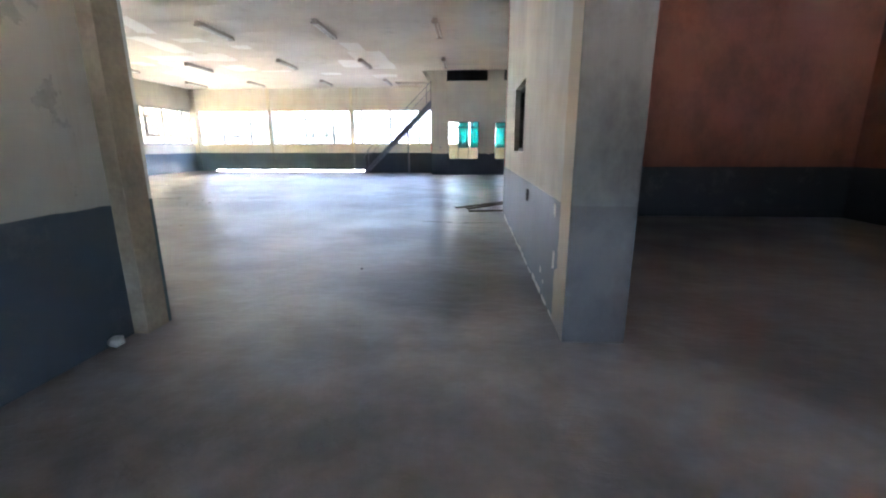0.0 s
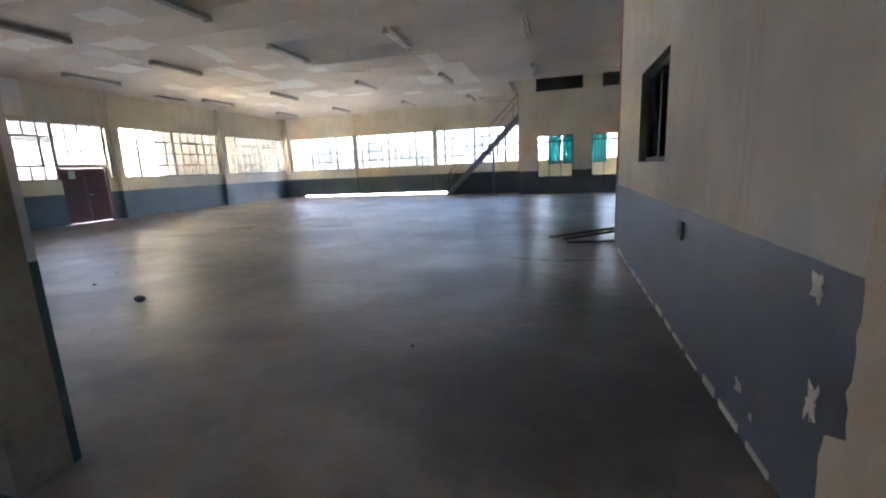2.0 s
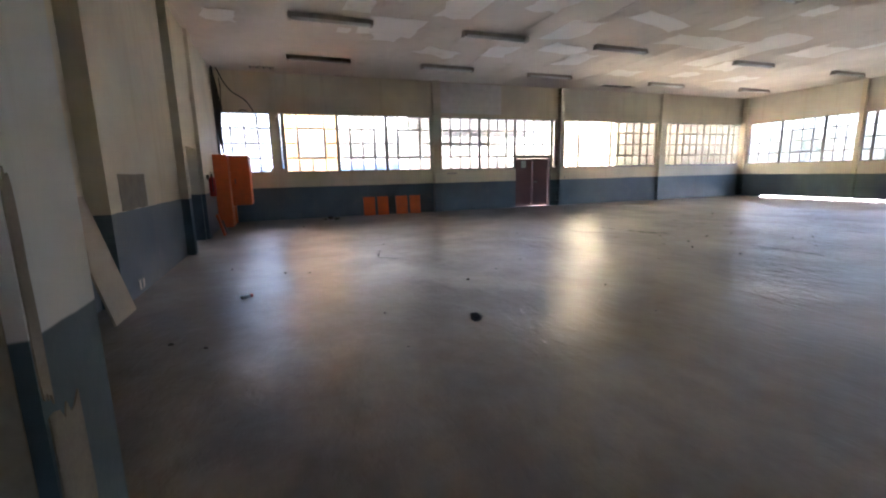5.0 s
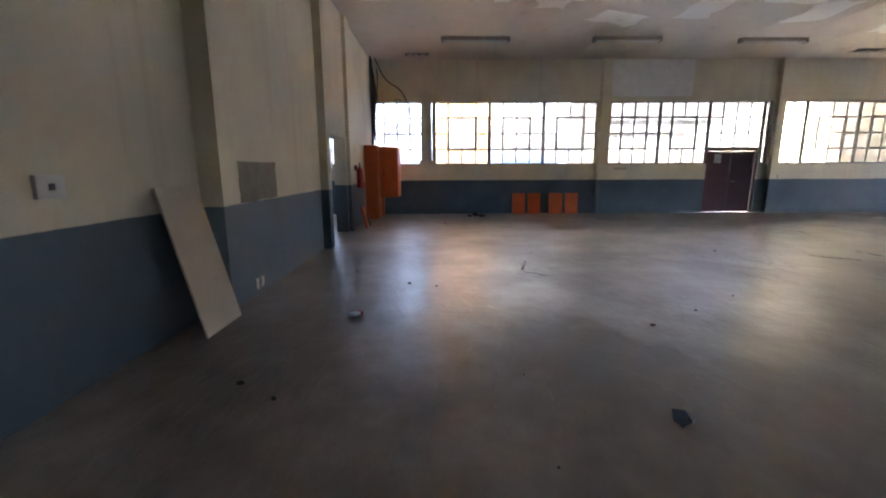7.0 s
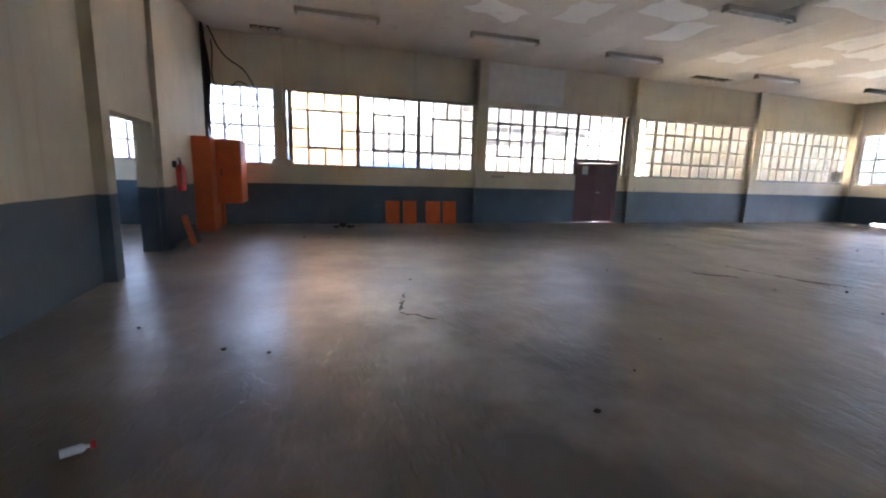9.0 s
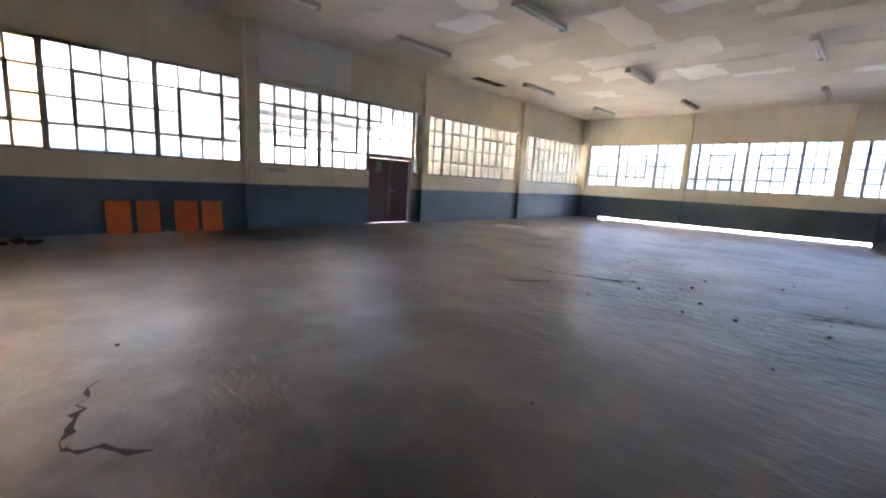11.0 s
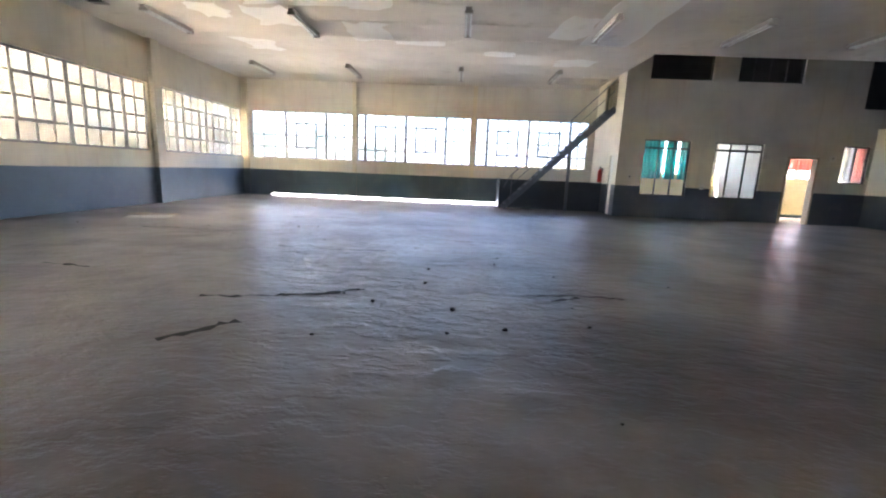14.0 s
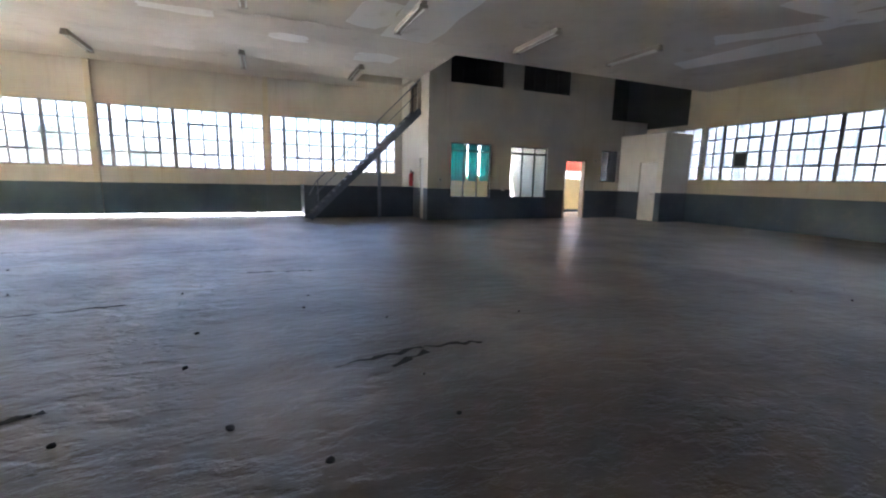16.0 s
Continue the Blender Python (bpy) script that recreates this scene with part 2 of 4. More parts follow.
M_BLUE = plain("blue_paint", (0.10, 0.20, 0.38), 0.4, 0.15, 4)
M_FARWHITE = plain("white_render", (0.72, 0.71, 0.68), 0.8, 0.12, 0.5)
M_ROOF = plain("grey_sheet_roof", (0.30, 0.30, 0.31), 0.6, 0.2, 0.6)
M_PLASTIC = plain("clear_plastic", (0.62, 0.66, 0.68), 0.2, 0.1, 20)


# ---- mesh helpers ----
def finish(name, bm, mats, parent=None, smooth=False):
    bmesh.ops.recalc_face_normals(bm, faces=bm.faces)
    me = bpy.data.meshes.new(name)
    bm.to_mesh(me)
    bm.free()
    for m in mats if isinstance(mats, (list, tuple)) else [mats]:
        me.materials.append(m)
    if smooth:
        for p in me.polygons:
            p.use_smooth = True
    ob = new(name, me)
    if parent:
        ob.parent = parent
    return ob


def add_box(bm, lo, hi, m=0, turn=None):
    r = bmesh.ops.create_cube(bm, size=1.0)
    c = [(a + b) / 2 for a, b in zip(lo, hi)]
    s = [max(1e-4, abs(b - a)) for a, b in zip(lo, hi)]
    for v in r["verts"]:
        v.co = Vector((v.co.x * s[0], v.co.y * s[1], v.co.z * s[2]))
        if turn:
            v.co = turn @ v.co
        v.co += Vector(c)
    for f in {f for v in r["verts"] for f in v.link_faces}:
        f.material_index = m
    return r["verts"]


def add_tube(bm, a, b, r, n=8, m=0, r2=None):
    a, b = Vector(a), Vector(b)
    d = b - a
    q = d.to_track_quat("Z", "Y").to_matrix().to_4x4()
    q.translation = (a + b) / 2
    vs = bmesh.ops.create_cone(bm, cap_ends=True, segments=n, radius1=r, radius2=r if r2 is None else r2, depth=d.length, matrix=q)["verts"]
    for f in {f for v in vs for f in v.link_faces}:
        f.material_index = m


def boxes(name, items, mats, parent=None, bevel=0.0):
    bm = bmesh.new()
    for it in items:
        add_box(bm, it[0], it[1], it[2] if len(it) > 2 else 0)
    if bevel:
        bmesh.ops.bevel(bm, geom=list(bm.edges), offset=bevel, segments=1, affect="EDGES", clamp_overlap=True)
    return finish(name, bm, mats, parent)


def slab(name, axis, lo, hi, span_u, span_v, holes, mat, label="", kind="structure", worn=0.0):
    """A plate square to an axis, with real openings: holes are (u0, u1, v0, v1). u, v are the other two axes in order."""
    cut = lambda a, b, k: sorted({a, b, *[min(max(h[k], a), b) for h in holes], *[min(max(h[k + 1], a), b) for h in holes]})
    us, vs = cut(*span_u, 0), cut(*span_v, 2)
    solid = {}
    for i in range(len(us) - 1):
        for j in range(len(vs) - 1):
            cu, cv = (us[i] + us[i + 1]) / 2, (vs[j] + vs[j + 1]) / 2
            solid[i, j] = not any(h[0] < cu < h[1] and h[2] < cv < h[3] for h in holes)
    bm, seen = bmesh.new(), {}

    def vert(u, v, w):
        p = {"x": (w, u, v), "y": (u, w, v), "z": (u, v, w)}[axis]
        if p not in seen:
            seen[p] = bm.verts.new(p)
        return seen[p]

    def quad(*c):
        bm.faces.new([vert(*p) for p in c])

    for (i, j), s in solid.items():
        if not s:
            continue
        a, b, c, d = us[i], us[i + 1], vs[j], vs[j + 1]
        for w in (lo, hi):
            quad((a, c, w), (b, c, w), (b, d, w), (a, d, w))
        for near, e in (((i - 1, j), ((a, c), (a, d))), ((i + 1, j), ((b, c), (b, d))), ((i, j - 1), ((a, c), (b, c))), ((i, j + 1), ((a, d), (b, d)))):
            if not solid.get(near, False):
                (u0, v0), (u1, v1) = e
                quad((u0, v0, lo), (u1, v1, lo), (u1, v1, hi), (u0, v0, hi))
    return tagged(finish(name, bm, mat), label, "", "", kind)


# pale ceiling areas: x, y, width, depth, turn, raggedness
PATCHES = [
    (-3.95, 15.25, 0.6, 1.2, 0.0, 0.04), (-3.8, 17.7, 1.25, 3.5, 0.0, 0.05), (-4.85, 18.2, 0.8, 1.5, 0.1, 0.12),
    (-10.1, 14.6, 0.8, 2.3), (-9.5, 16.6, 1.0, 1.3), (-9.9, 18.9, 1.1, 1.4), (-11.0, 16.7, 2.3, 1.0),
    (-11.9, 17.9, 1.1, 1.2), (-13.6, 15.2, 0.7, 1.1), (-11.55, 2.95, 0.7, 0.6), (-10.2, 5.6, 0.7, 0.55, 0.0, 0.05),
    (-11.3, 6.5, 1.2, 1.3, 0.0, 0.06), (-12.0, 6.5, 0.6, 0.6), (-11.8, 5.5, 0.35, 0.3), (-9.6, 7.6, 1.5, 0.7),
    (-8.9, 9.2, 1.1, 0.8), (-10.3, 10.6, 1.4, 0.9), (-9.2, 12.2, 0.5, 1.8, 0.3), (-12.4, 9.8, 1.0, 0.7), (-12.6, 12.4, 1.2, 0.8),
    (-13.2, 17.6, 0.8, 0.9), (-8.6, 19.7, 1.4, 0.35, 0.0, 0.2), (-4.0, 21.3, 1.1, 0.8, 0.0, 0.2),
    (3.2, 15.4, 0.6, 2.0, 0.6), (4.2, 16.6, 1.0, 3.0, 0.2), (2.6, 13.9, 1.8, 0.9), (3.9, 13.9, 0.8, 1.6, 0.4), (-13.3, 20.3, 0.9, 1.1, 0.0, 0.2), (-7.7, 15.0, 0.6, 0.5), (-6.4, 20.6, 0.8, 0.5, 0.0, 0.2),
    (-11.7, 11.4, 0.7, 1.3, 0.2), (-8.8, 14.0, 0.9, 0.5), (-12.9, 8.2, 0.7, 1.2, 0.4)]

# ---- structure: plan in metres ----
WEST, NORTH, EAST, TOP = -16.5, 25.45, 7.75, 4.69
SILL, HEAD = 1.55, 3.47
OFFICE = 22.56                      # south face of the office block
VOID = 20.05                        # where the low ceiling stops in front of it

tagged(boxes("floor", [((-22.0, -5.0, -0.25), (7.9, 25.52, 0.0))], M_FLOOR), "worn grey-brown polished concrete floor with stains and pits", "floor", "", "structure")
bm = bmesh.new()
bmesh.ops.create_grid(bm, x_segments=8, y_segments=8, size=700)
for v in bm.verts:
    v.co.z = -0.06
tagged(finish("ground", bm, M_GROUND), "pale sunlit concrete yard around the hall", "ground", "", "structure")

# windows by wall: (from, to, columns, casement)
W_A = [(2.1, 3.7, 4, 0)]
W_A2 = [(3.93, 4.05, 1, 0)]
W_B = [(4.07, 5.8, 4, 1), (5.8, 7.5, 4, 1), (7.5, 9.17, 4, 1)]
W_D = [(9.55, 11.15, 4, 1), (11.15, 12.7, 4, 1)]
W_E = [(14.93, 15.75, 2, 0), (15.75, 17.43, 4, 1), (17.43, 19.1, 4, 1), (19.1, 19.95, 2, 0)]
W_F = [(20.42, 21.25, 2, 0), (21.25, 22.93, 4, 1), (22.93, 24.6, 4, 1), (24.6, 25.35, 2, 0)]
N_1 = [(-16.15, -14.72, 3, 0), (-14.72, -13.03, 4, 1), (-13.03, -11.9, 3, 0)]
N_2 = [(-11.72, -11.38, 1, 0), (-11.38, -9.7, 4, 1), (-9.7, -8.04, 4, 1), (-8.04, -7.0, 3, 0)]
N_3 = [(-6.82, -6.34, 1, 0), (-6.34, -4.66, 4, 1), (-4.66, -2.98, 4, 1), (-2.98, -2.25, 2, 0)]
N_4 = [(-1.7, 0.0, 4, 1), (0.0, 1.7, 4, 1), (1.7, 2.8, 3, 0)]
N_5 = [(3.4, 5.1, 4, 0), (5.1, 6.2, 3, 0), (6.2, 7.4, 3, 0)]
E_1 = [(9.27 + 1.67 * i, 10.94 + 1.67 * i, 4, 1) for i in range(6)] + [(19.29, 19.95, 2, 0)]
E_2 = [(20.1, 20.9, 2, 0), (20.9, 22.4, 3, 0)]
E_3 = [(22.75, 24.0, 3, 0), (24.0, 25.2, 3, 0)]


def spans(groups, head=HEAD):
    return [(g[0][0], g[-1][1], SILL, head) for g in groups]


west_holes = [(-1.2, 1.2, SILL, HEAD)] + spans([W_A, W_A2, W_B, W_D, W_E, W_F]) + [(12.7, 14.32, 0.0, 2.03), (12.7, 14.6, 2.03, HEAD), (14.42, 14.6, SILL, HEAD)]
slab("wall_west", "x", WEST - 0.22, WEST, (-2.0, NORTH + 0.2), (0.0, 6.6), west_holes + [(a, a + 0.16, 0, 0.012) for a in (4.3, 4.6, 5.9, 6.2, 6.5, 6.8, 7.1, 7.5, 7.8, 8.1, 15.2, 15.6, 16.0, 16.4, 16.8)], M_WALL, "cream wall with slate-blue dado and steel windows")
north_holes = spans([N_1, N_2, N_3]) + spans([N_4, N_5], 2.9)
slab("wall_north", "y", NORTH, NORTH + 0.12, (WEST - 0.22, EAST + 0.2), (0.0, 6.6), north_holes + [(-15.4, -5.85, 0.0, 0.07)], M_NORTH, "cream wall with slate-blue dado under a long band of windows")
slab("wall_east", "x", EAST, EAST + 0.2, (9.3, NORTH), (0.0, 6.6), spans([E_1, E_2]) + spans([E_3], 2.9), M_WALL, "cream wall with slate-blue dado and steel windows")

# ceiling with hatches, a recess over the stair, and its edge before the office front
c_holes = [(-2.2, 8.2, VOID, OFFICE + 0.01), (-15.8, -15.4, 16.0, 17.5), (-16.1, -15.8, 3.25, 3.95), (-4.0, -2.35, 23.3, 24.4), (-2.2, 8.2, OFFICE, 26)]
ceiling = slab("ceiling", "z", TOP, TOP + 0.06, (WEST - 0.2, 8.2), (-5.0, NORTH + 0.1), c_holes, [M_CEIL, M_CEIL_NEW, M_DARKSTEEL], "stained off-white board ceiling with pale repaired patches")
bm = bmesh.new()
bm.from_mesh(ceiling.data)
rng = random.Random(4)


def patch(x, y, w, d, turn=0.0, ragged=0.12):
    """A pale area where boards were replaced or paint has flaked, 4 mm proud, with a ragged outline."""
    pts = []
    for (ax, ay), (bx, by) in zip([(-1, -1), (1, -1), (1, 1), (-1, 1)], [(1, -1), (1, 1), (-1, 1), (-1, -1)]):
        for k in range(4):
            f = k / 4
            u, v = ax + (bx - ax) * f, ay + (by - ay) * f
            pts.append((u * w / 2 + rng.uniform(-ragged, ragged) * min(w, d), v * d / 2 + rng.uniform(-ragged, ragged) * min(w, d)))
    c, s = math.cos(turn), math.sin(turn)
    ring = [bm.verts.new((x + c * u - s * v, y + s * u + c * v, TOP - 0.005)) for u, v in pts]
    f = bm.faces.new(ring)
    f.material_index = 1
    up = [bm.verts.new((v.co.x, v.co.y, TOP + 0.002)) for v in ring]
    for i in range(len(ring)):
        bm.faces.new((ring[i], ring[i - 1], up[i - 1], up[i])).material_index = 1


for p in PATCHES:
    patch(*p)
# board joints
for i in range(20):
    y = 1.0 + 1.22 * i
    add_box(bm, (WEST, y - 0.012, TOP - 0.004), (-2.3, y + 0.012, TOP + 0.01), 0)
bm.to_mesh(ceiling.data)
bm.free()
for i, (a, b) in enumerate([((-15.85, 15.95), (-15.35, 17.55)), ((-16.15, 3.2), (-15.75, 4.0))]):
    h = boxes("ceiling_hatch", [((a[0], a[1], TOP + 0.35), (b[0], b[1], TOP + 0.38)), ((a[0], a[1], TOP + 0.06), (a[0] + 0.03, b[1], TOP + 0.35)), ((b[0] - 0.03, a[1], TOP + 0.06), (b[0], b[1], TOP + 0.35)),
              ((a[0], a[1], TOP + 0.06), (b[0], a[1] + 0.03, TOP + 0.35)), ((a[0], b[1] - 0.03, TOP + 0.06), (b[0], b[1], TOP + 0.35))]
              + [((a[0] + 0.02, a[1] + 0.05 + 0.19 * k, TOP + 0.005), (b[0] - 0.02, a[1] + 0.09 + 0.19 * k, TOP + 0.03)) for k in range(int((b[1] - a[1]) / 0.19))], M_DARKSTEEL)
    tagged(h, "dark open slatted vent hatch in the ceiling", "hatch", "", "structure")
boxes_lid = boxes("stair_recess", [((-4.1, 23.2, TOP + 0.3), (-2.2, 24.5, TOP + 0.34)), ((-4.05, 23.25, TOP + 0.06), (-4.0, 24.45, TOP + 0.3)), ((-4.0, 24.4, TOP + 0.06), (-2.35, 24.45, TOP + 0.3)), ((-4.0, 23.25, TOP + 0.06), (-2.35, 23.3, TOP + 0.3))], M_CEIL)
tagged(boxes_lid, "boxed recess in the ceiling above the stair", "ceiling recess", "", "structure")
slab("roof", "z", 6.6, 6.75, (WEST - 0.3, EAST + 0.4), (-5.2, NORTH + 0.4), [], M_ROOF, "plain closed roof over the hall")
slab("wall_void_edge", "y", VOID - 0.1, VOID, (-2.3, EAST), (TOP + 0.06, 6.6), [], M_CEIL, "board upstand behind the ceiling edge")
slab("wall_void_side", "x", -2.3, -2.2, (VOID, OFFICE), (TOP + 0.06, 6.6), [], M_CEIL, "board upstand beside the office front")
# unseen overhangs, added to keep direct sun out of the windows
slab("sun_shield_north", "z", 3.72, 3.8, (WEST - 0.3, -2.2), (NORTH + 0.14, NORTH + 0.7), [], M_ROOF, "unseen sheet added over the windows to block direct sun")
slab("sun_shield_west", "z", 3.72, 3.8, (WEST - 1.25, WEST - 0.24), (-2.5, NORTH + 0.1), [(WEST - 1.2, WEST - 0.2, 8.55, 14.65)], M_SHEETW, "unseen sheet added over the windows to block direct sun")

# office block
office_holes = [(-1.15, 0.41, 0.77, 2.65), (1.22, 2.83, 0.77, 2.63), (3.7, 4.62, 0.0, 2.2), (5.43, 6.3, 1.44, 2.67), (-1.22, 0.8, 4.6, 5.6), (1.62, 3.7, 4.6, 5.6), (5.8, EAST, 3.87, 6.4)]
slab("wall_office_front", "y", OFFICE, OFFICE + 0.18, (-2.0, EAST), (0.0, 6.6), office_holes, M_BOX, "cream office wall with dark slate dado and windows")
slab("wall_office_side", "x", -2.0, -1.84, (OFFICE + 0.18, NORTH), (0.0, 6.6), [(22.95, 23.35, 0, 2.1), (23.35, 24.15, 3.7, 5.6)], M_BOX, "cream office side wall with a doorway and an upper opening")
slab("office_ceiling", "z", 2.95, 3.12, (-1.84, EAST), (OFFICE + 0.18, NORTH), [], M_WHITE, "white ceiling slab of the office")
slab("wall_office_cross", "x", 2.95, 3.07, (OFFICE + 0.18, NORTH), (0.0, 2.95), [], M_WHITE, "white partition wall in the office")
boxes("office_lining", [((-1.83, NORTH - 0.03, 0.0), (2.94, NORTH - 0.002, SILL)), ((3.08, NORTH - 0.03, 0.12), (EAST - 0.002, NORTH - 0.002, SILL))], M_YELLOW)
tagged(bpy.data.objects["office_lining"], "yellow painted wall under the office windows", "wall lining", "", "structure")
# dark wall and sheet added where the upper rooms lie in shade
slab("wall_shade_mezzanine", "y", 23.7, 23.8, (-1.84, EAST), (3.12, 6.6), [], M_SHADE, "added dark wall standing in for the unlit upper floor")
tagged(boxes("shade_panel_upper_east", [((EAST - 0.03, 20.7, 3.62), (EAST - 0.002, NORTH - 0.02, 6.6))], M_SHADE), "dark sheet standing in for shade high on the wall over the store", "boarding", "", "structure")
# low store in the corner
slab("wall_store_front", "y", 20.45, 20.57, (6.4, EAST), (0.0, 3.15), [], M_BOX, "cream store wall with dark slate dado")
slab("wall_store_side", "x", 6.4, 6.52, (20.57, OFFICE), (0.0, 3.15), [(20.7, 21.5, 0.0, 2.2)], M_BOX, "cream store side wall")
slab("store_ceiling", "z", 3.15, 3.25, (6.38, EAST), (20.43, OFFICE), [], M_BOX, "flat cream top of the corner store")

# south side: hall wall, entrance, side room
slab("wall_south_east", "y", 1.6, 1.9, (-6.95, -2.95), (0.0, TOP), [], M_WALL, "cream wall with slate-blue dado")
slab("wall_south_west", "y", 1.85, 2.12, (WEST, -6.95), (0.0, TOP), [(-12.55, -10.65, 0.0, 2.1)], M_WALL, "cream wall with slate-blue dado and a doorway")
tagged(boxes("pillar_south", [((-10.65, 2.12, 0), (-10.42, 2.26, TOP)), ((-13.05, 2.12, 0), (-12.65, 2.2, TOP))], M_WALL), "painted wall piers with slate-blue dado", "pillar", "", "structure")
slab("wall_entrance_end", "y", 3.27, 3.312, (-2.95, -2.545), (0.0, TOP), [], M_END, "white wall end with teal dado and flaked edge")
slab("wall_entrance_west", "x", -2.95, -2.66, (-5.0, 3.27), (0.0, TOP), [], M_PEEL, "flaking cream and slate wall beside the entrance")
tagged(boxes("pillar_entrance", [((-2.66, 3.03, 0), (-2.54, 3.27, TOP))], M_JAMB), "flaking cream door jamb", "pillar", "", "structure")
slab("wall_entrance_east", "x", 0.76, 1.0, (3.1, 9.3), (0.0, TOP), [(6.15, 7.5, 1.38, 2.36)], M_WALL_WHITE, "off-white wall with scuffed grey dado and a window")
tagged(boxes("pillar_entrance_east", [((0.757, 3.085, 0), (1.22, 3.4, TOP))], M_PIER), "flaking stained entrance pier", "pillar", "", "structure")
slab("wall_room_north", "y", 9.3, 9.54, (0.76, EAST + 0.2), (0.0, TOP), [], M_RED, "red-stained wall over a black dado")
# unseen wall; its opening is added to brighten the entrance and side room
slab("wall_back", "y", -5.2, -5.0, (-2.95, 7.95), (0.0, TOP), [(1.6, 2.8, 1.4, 2.55)], M_PEEL, "plain closing wall behind the entrance, with an opening added for light")
slab("wall_room_east", "x", 7.75, 7.95, (-5.0, 9.3), (0.0, TOP), [], M_RED, "plain closing wall of the side room")
# room seen through the south-west doorway
slab("wall_annex_south", "y", -2.2, -2.0, (-16.72, -2.95), (0.0, TOP), [(-15.9, -12.0, SILL, HEAD)], M_WALL, "cream wall of the annex")
slab("wall_annex_east", "x", -8.2, -8.0, (-2.0, 1.85), (0.0, TOP), [], M_WALL, "cream cross wall of the annex")

# shallow piers on west and north walls
tagged(boxes("pillar_west", [((WEST, y0, 0), (WEST + 0.14, y1, TOP)) for y0, y1 in ((9.2, 9.5), (14.66, 14.9), (20.02, 20.36))] + [((WEST, 3.74, 1.55), (WEST + 0.12, 3.9, TOP)), ((WEST, 3.6, SILL - 0.03), (WEST + 0.2, 4.1, SILL + 0.14))], M_WALL, None, 0.008), "shallow cream wall piers with slate dado", "pillar", "", "structure")
tagged(boxes("pillar_north", [((x - 0.08, NORTH - 0.1, 0.09), (x + 0.08, NORTH, TOP)) for x in (-11.81, -6.91)] + [((WEST, NORTH - 0.12, 0.09), (WEST + 0.22, NORTH, TOP))], M_WALL, None, 0.006), "slim cream wall piers", "pillar", "", "structure")
tagged(boxes("sill_north", [((a, NORTH - 0.05, SILL - 0.05), (b, NORTH, SILL - 0.002)) for a, b in ((-16.2, -11.9), (-11.72, -7.0), (-6.82, -2.0))], M_WHITE, None, 0.006), "painted window sill ledge", "trim", "", "structure")

# ---- windows ----
count = [0]
pane_mesh = {}


def place(axis, pos, u, w, z):
    return (pos + w, u, z) if axis == "x" else (u, pos + w, z)


def window(axis, pos, u0, u1, cols, casement, z0=SILL, z1=HEAD, rows=4, tint=None, skip=(), bars_in_casement=True, steel=None, glazing=None):
    """A steel window: outer frame, glazing bars, a heavier opening light in the middle, one pane to each opening."""
    count[0] += 1
    bm = bmesh.new()

    def bar(ua, ub, za, zb, depth, off=0.0):
        add_box(bm, place(axis, pos, ua, off - depth / 2, za), place(axis, pos, ub, off + depth / 2, zb))

    fw = 0.05
    bar(u0, u0 + fw, z0, z1, 0.05)
    bar(u1 - fw, u1, z0, z1, 0.05)
    bar(u0, u1, z0, z0 + fw, 0.046)
    bar(u0, u1, z1 - fw, z1, 0.046)
    du, dz = (u1 - u0) / cols, (z1 - z0) / rows
    ca, cb = (u0 + du, u1 - du) if casement else (0, 0)
    za, zb = z0 + dz, z0 + 3 * dz
    for i in range(1, cols):
        u = u0 + i * du
        if casement and ca + 0.01 < u < cb - 0.01 and not bars_in_casement:
            bar(u - 0.022, u + 0.022, z0, za, 0.03)
            bar(u - 0.022, u + 0.022, zb, z1, 0.03)
        else:
            bar(u - 0.022, u + 0.022, z0, z1, 0.03)
    for j in range(1, rows):
        z = z0 + j * dz
        if casement and not bars_in_casement and j == 2:
            bar(u0, ca, z - 0.022, z + 0.022, 0.026)
            bar(cb, u1, z - 0.022, z + 0.022, 0.026)
        else:
            bar(u0, u1, z - 0.022, z + 0.022, 0.026)
    if casement:
        for a, b, c, d in ((ca - 0.035, ca + 0.035, za - 0.02, zb + 0.02), (cb - 0.035, cb + 0.035, za - 0.02, zb + 0.02), (ca, cb, za - 0.035, za + 0.035), (ca, cb, zb - 0.035, zb + 0.035)):
            bar(a, b, c, d, 0.06, 0.004)
    fr = tagged(finish("window_%d" % count[0], bm, steel or M_STEEL), "grey steel-framed window with small dusty, dimmed panes", "window", "", "structure")
    for i in range(cols):
        for j in range(rows):
            if (i, j) in skip:
                continue
            inner = casement and 0 < i < cols - 1 and j in (1, 2)
            if inner and not bars_in_casement:
                continue
            pane(axis, pos, u0 + i * du, u0 + (i + 1) * du, z0 + j * dz, z0 + (j + 1) * dz, fr, M_AMBER if tint and not inner else glazing or M_GLASS)
    if casement and not bars_in_casement:
        pane(axis, pos, ca, cb, za, zb, fr, glazing or M_GLASS)
    return fr


def pane(axis, pos, a, b, c, d, parent, mat):
    key = (axis, round(b - a, 3), round(d - c, 3), mat.name)
    if key not in pane_mesh:
        bm = bmesh.new()
        w, h = (b - a) / 2 - 0.008, (d - c) / 2 - 0.008
        add_box(bm, place(axis, 0, -w, -0.002, -h), place(axis, 0, w, 0.002, h))
        me = bpy.data.meshes.new("pane")
        bm.to_mesh(me)
        bm.free()
        me.materials.append(mat)
        pane_mesh[key] = me
    ob = new("pane", pane_mesh[key])
    ob.location = place(axis, pos, (a + b) / 2, 0.0, (c + d) / 2)
    ob.visible_shadow = False
    ob.parent = parent


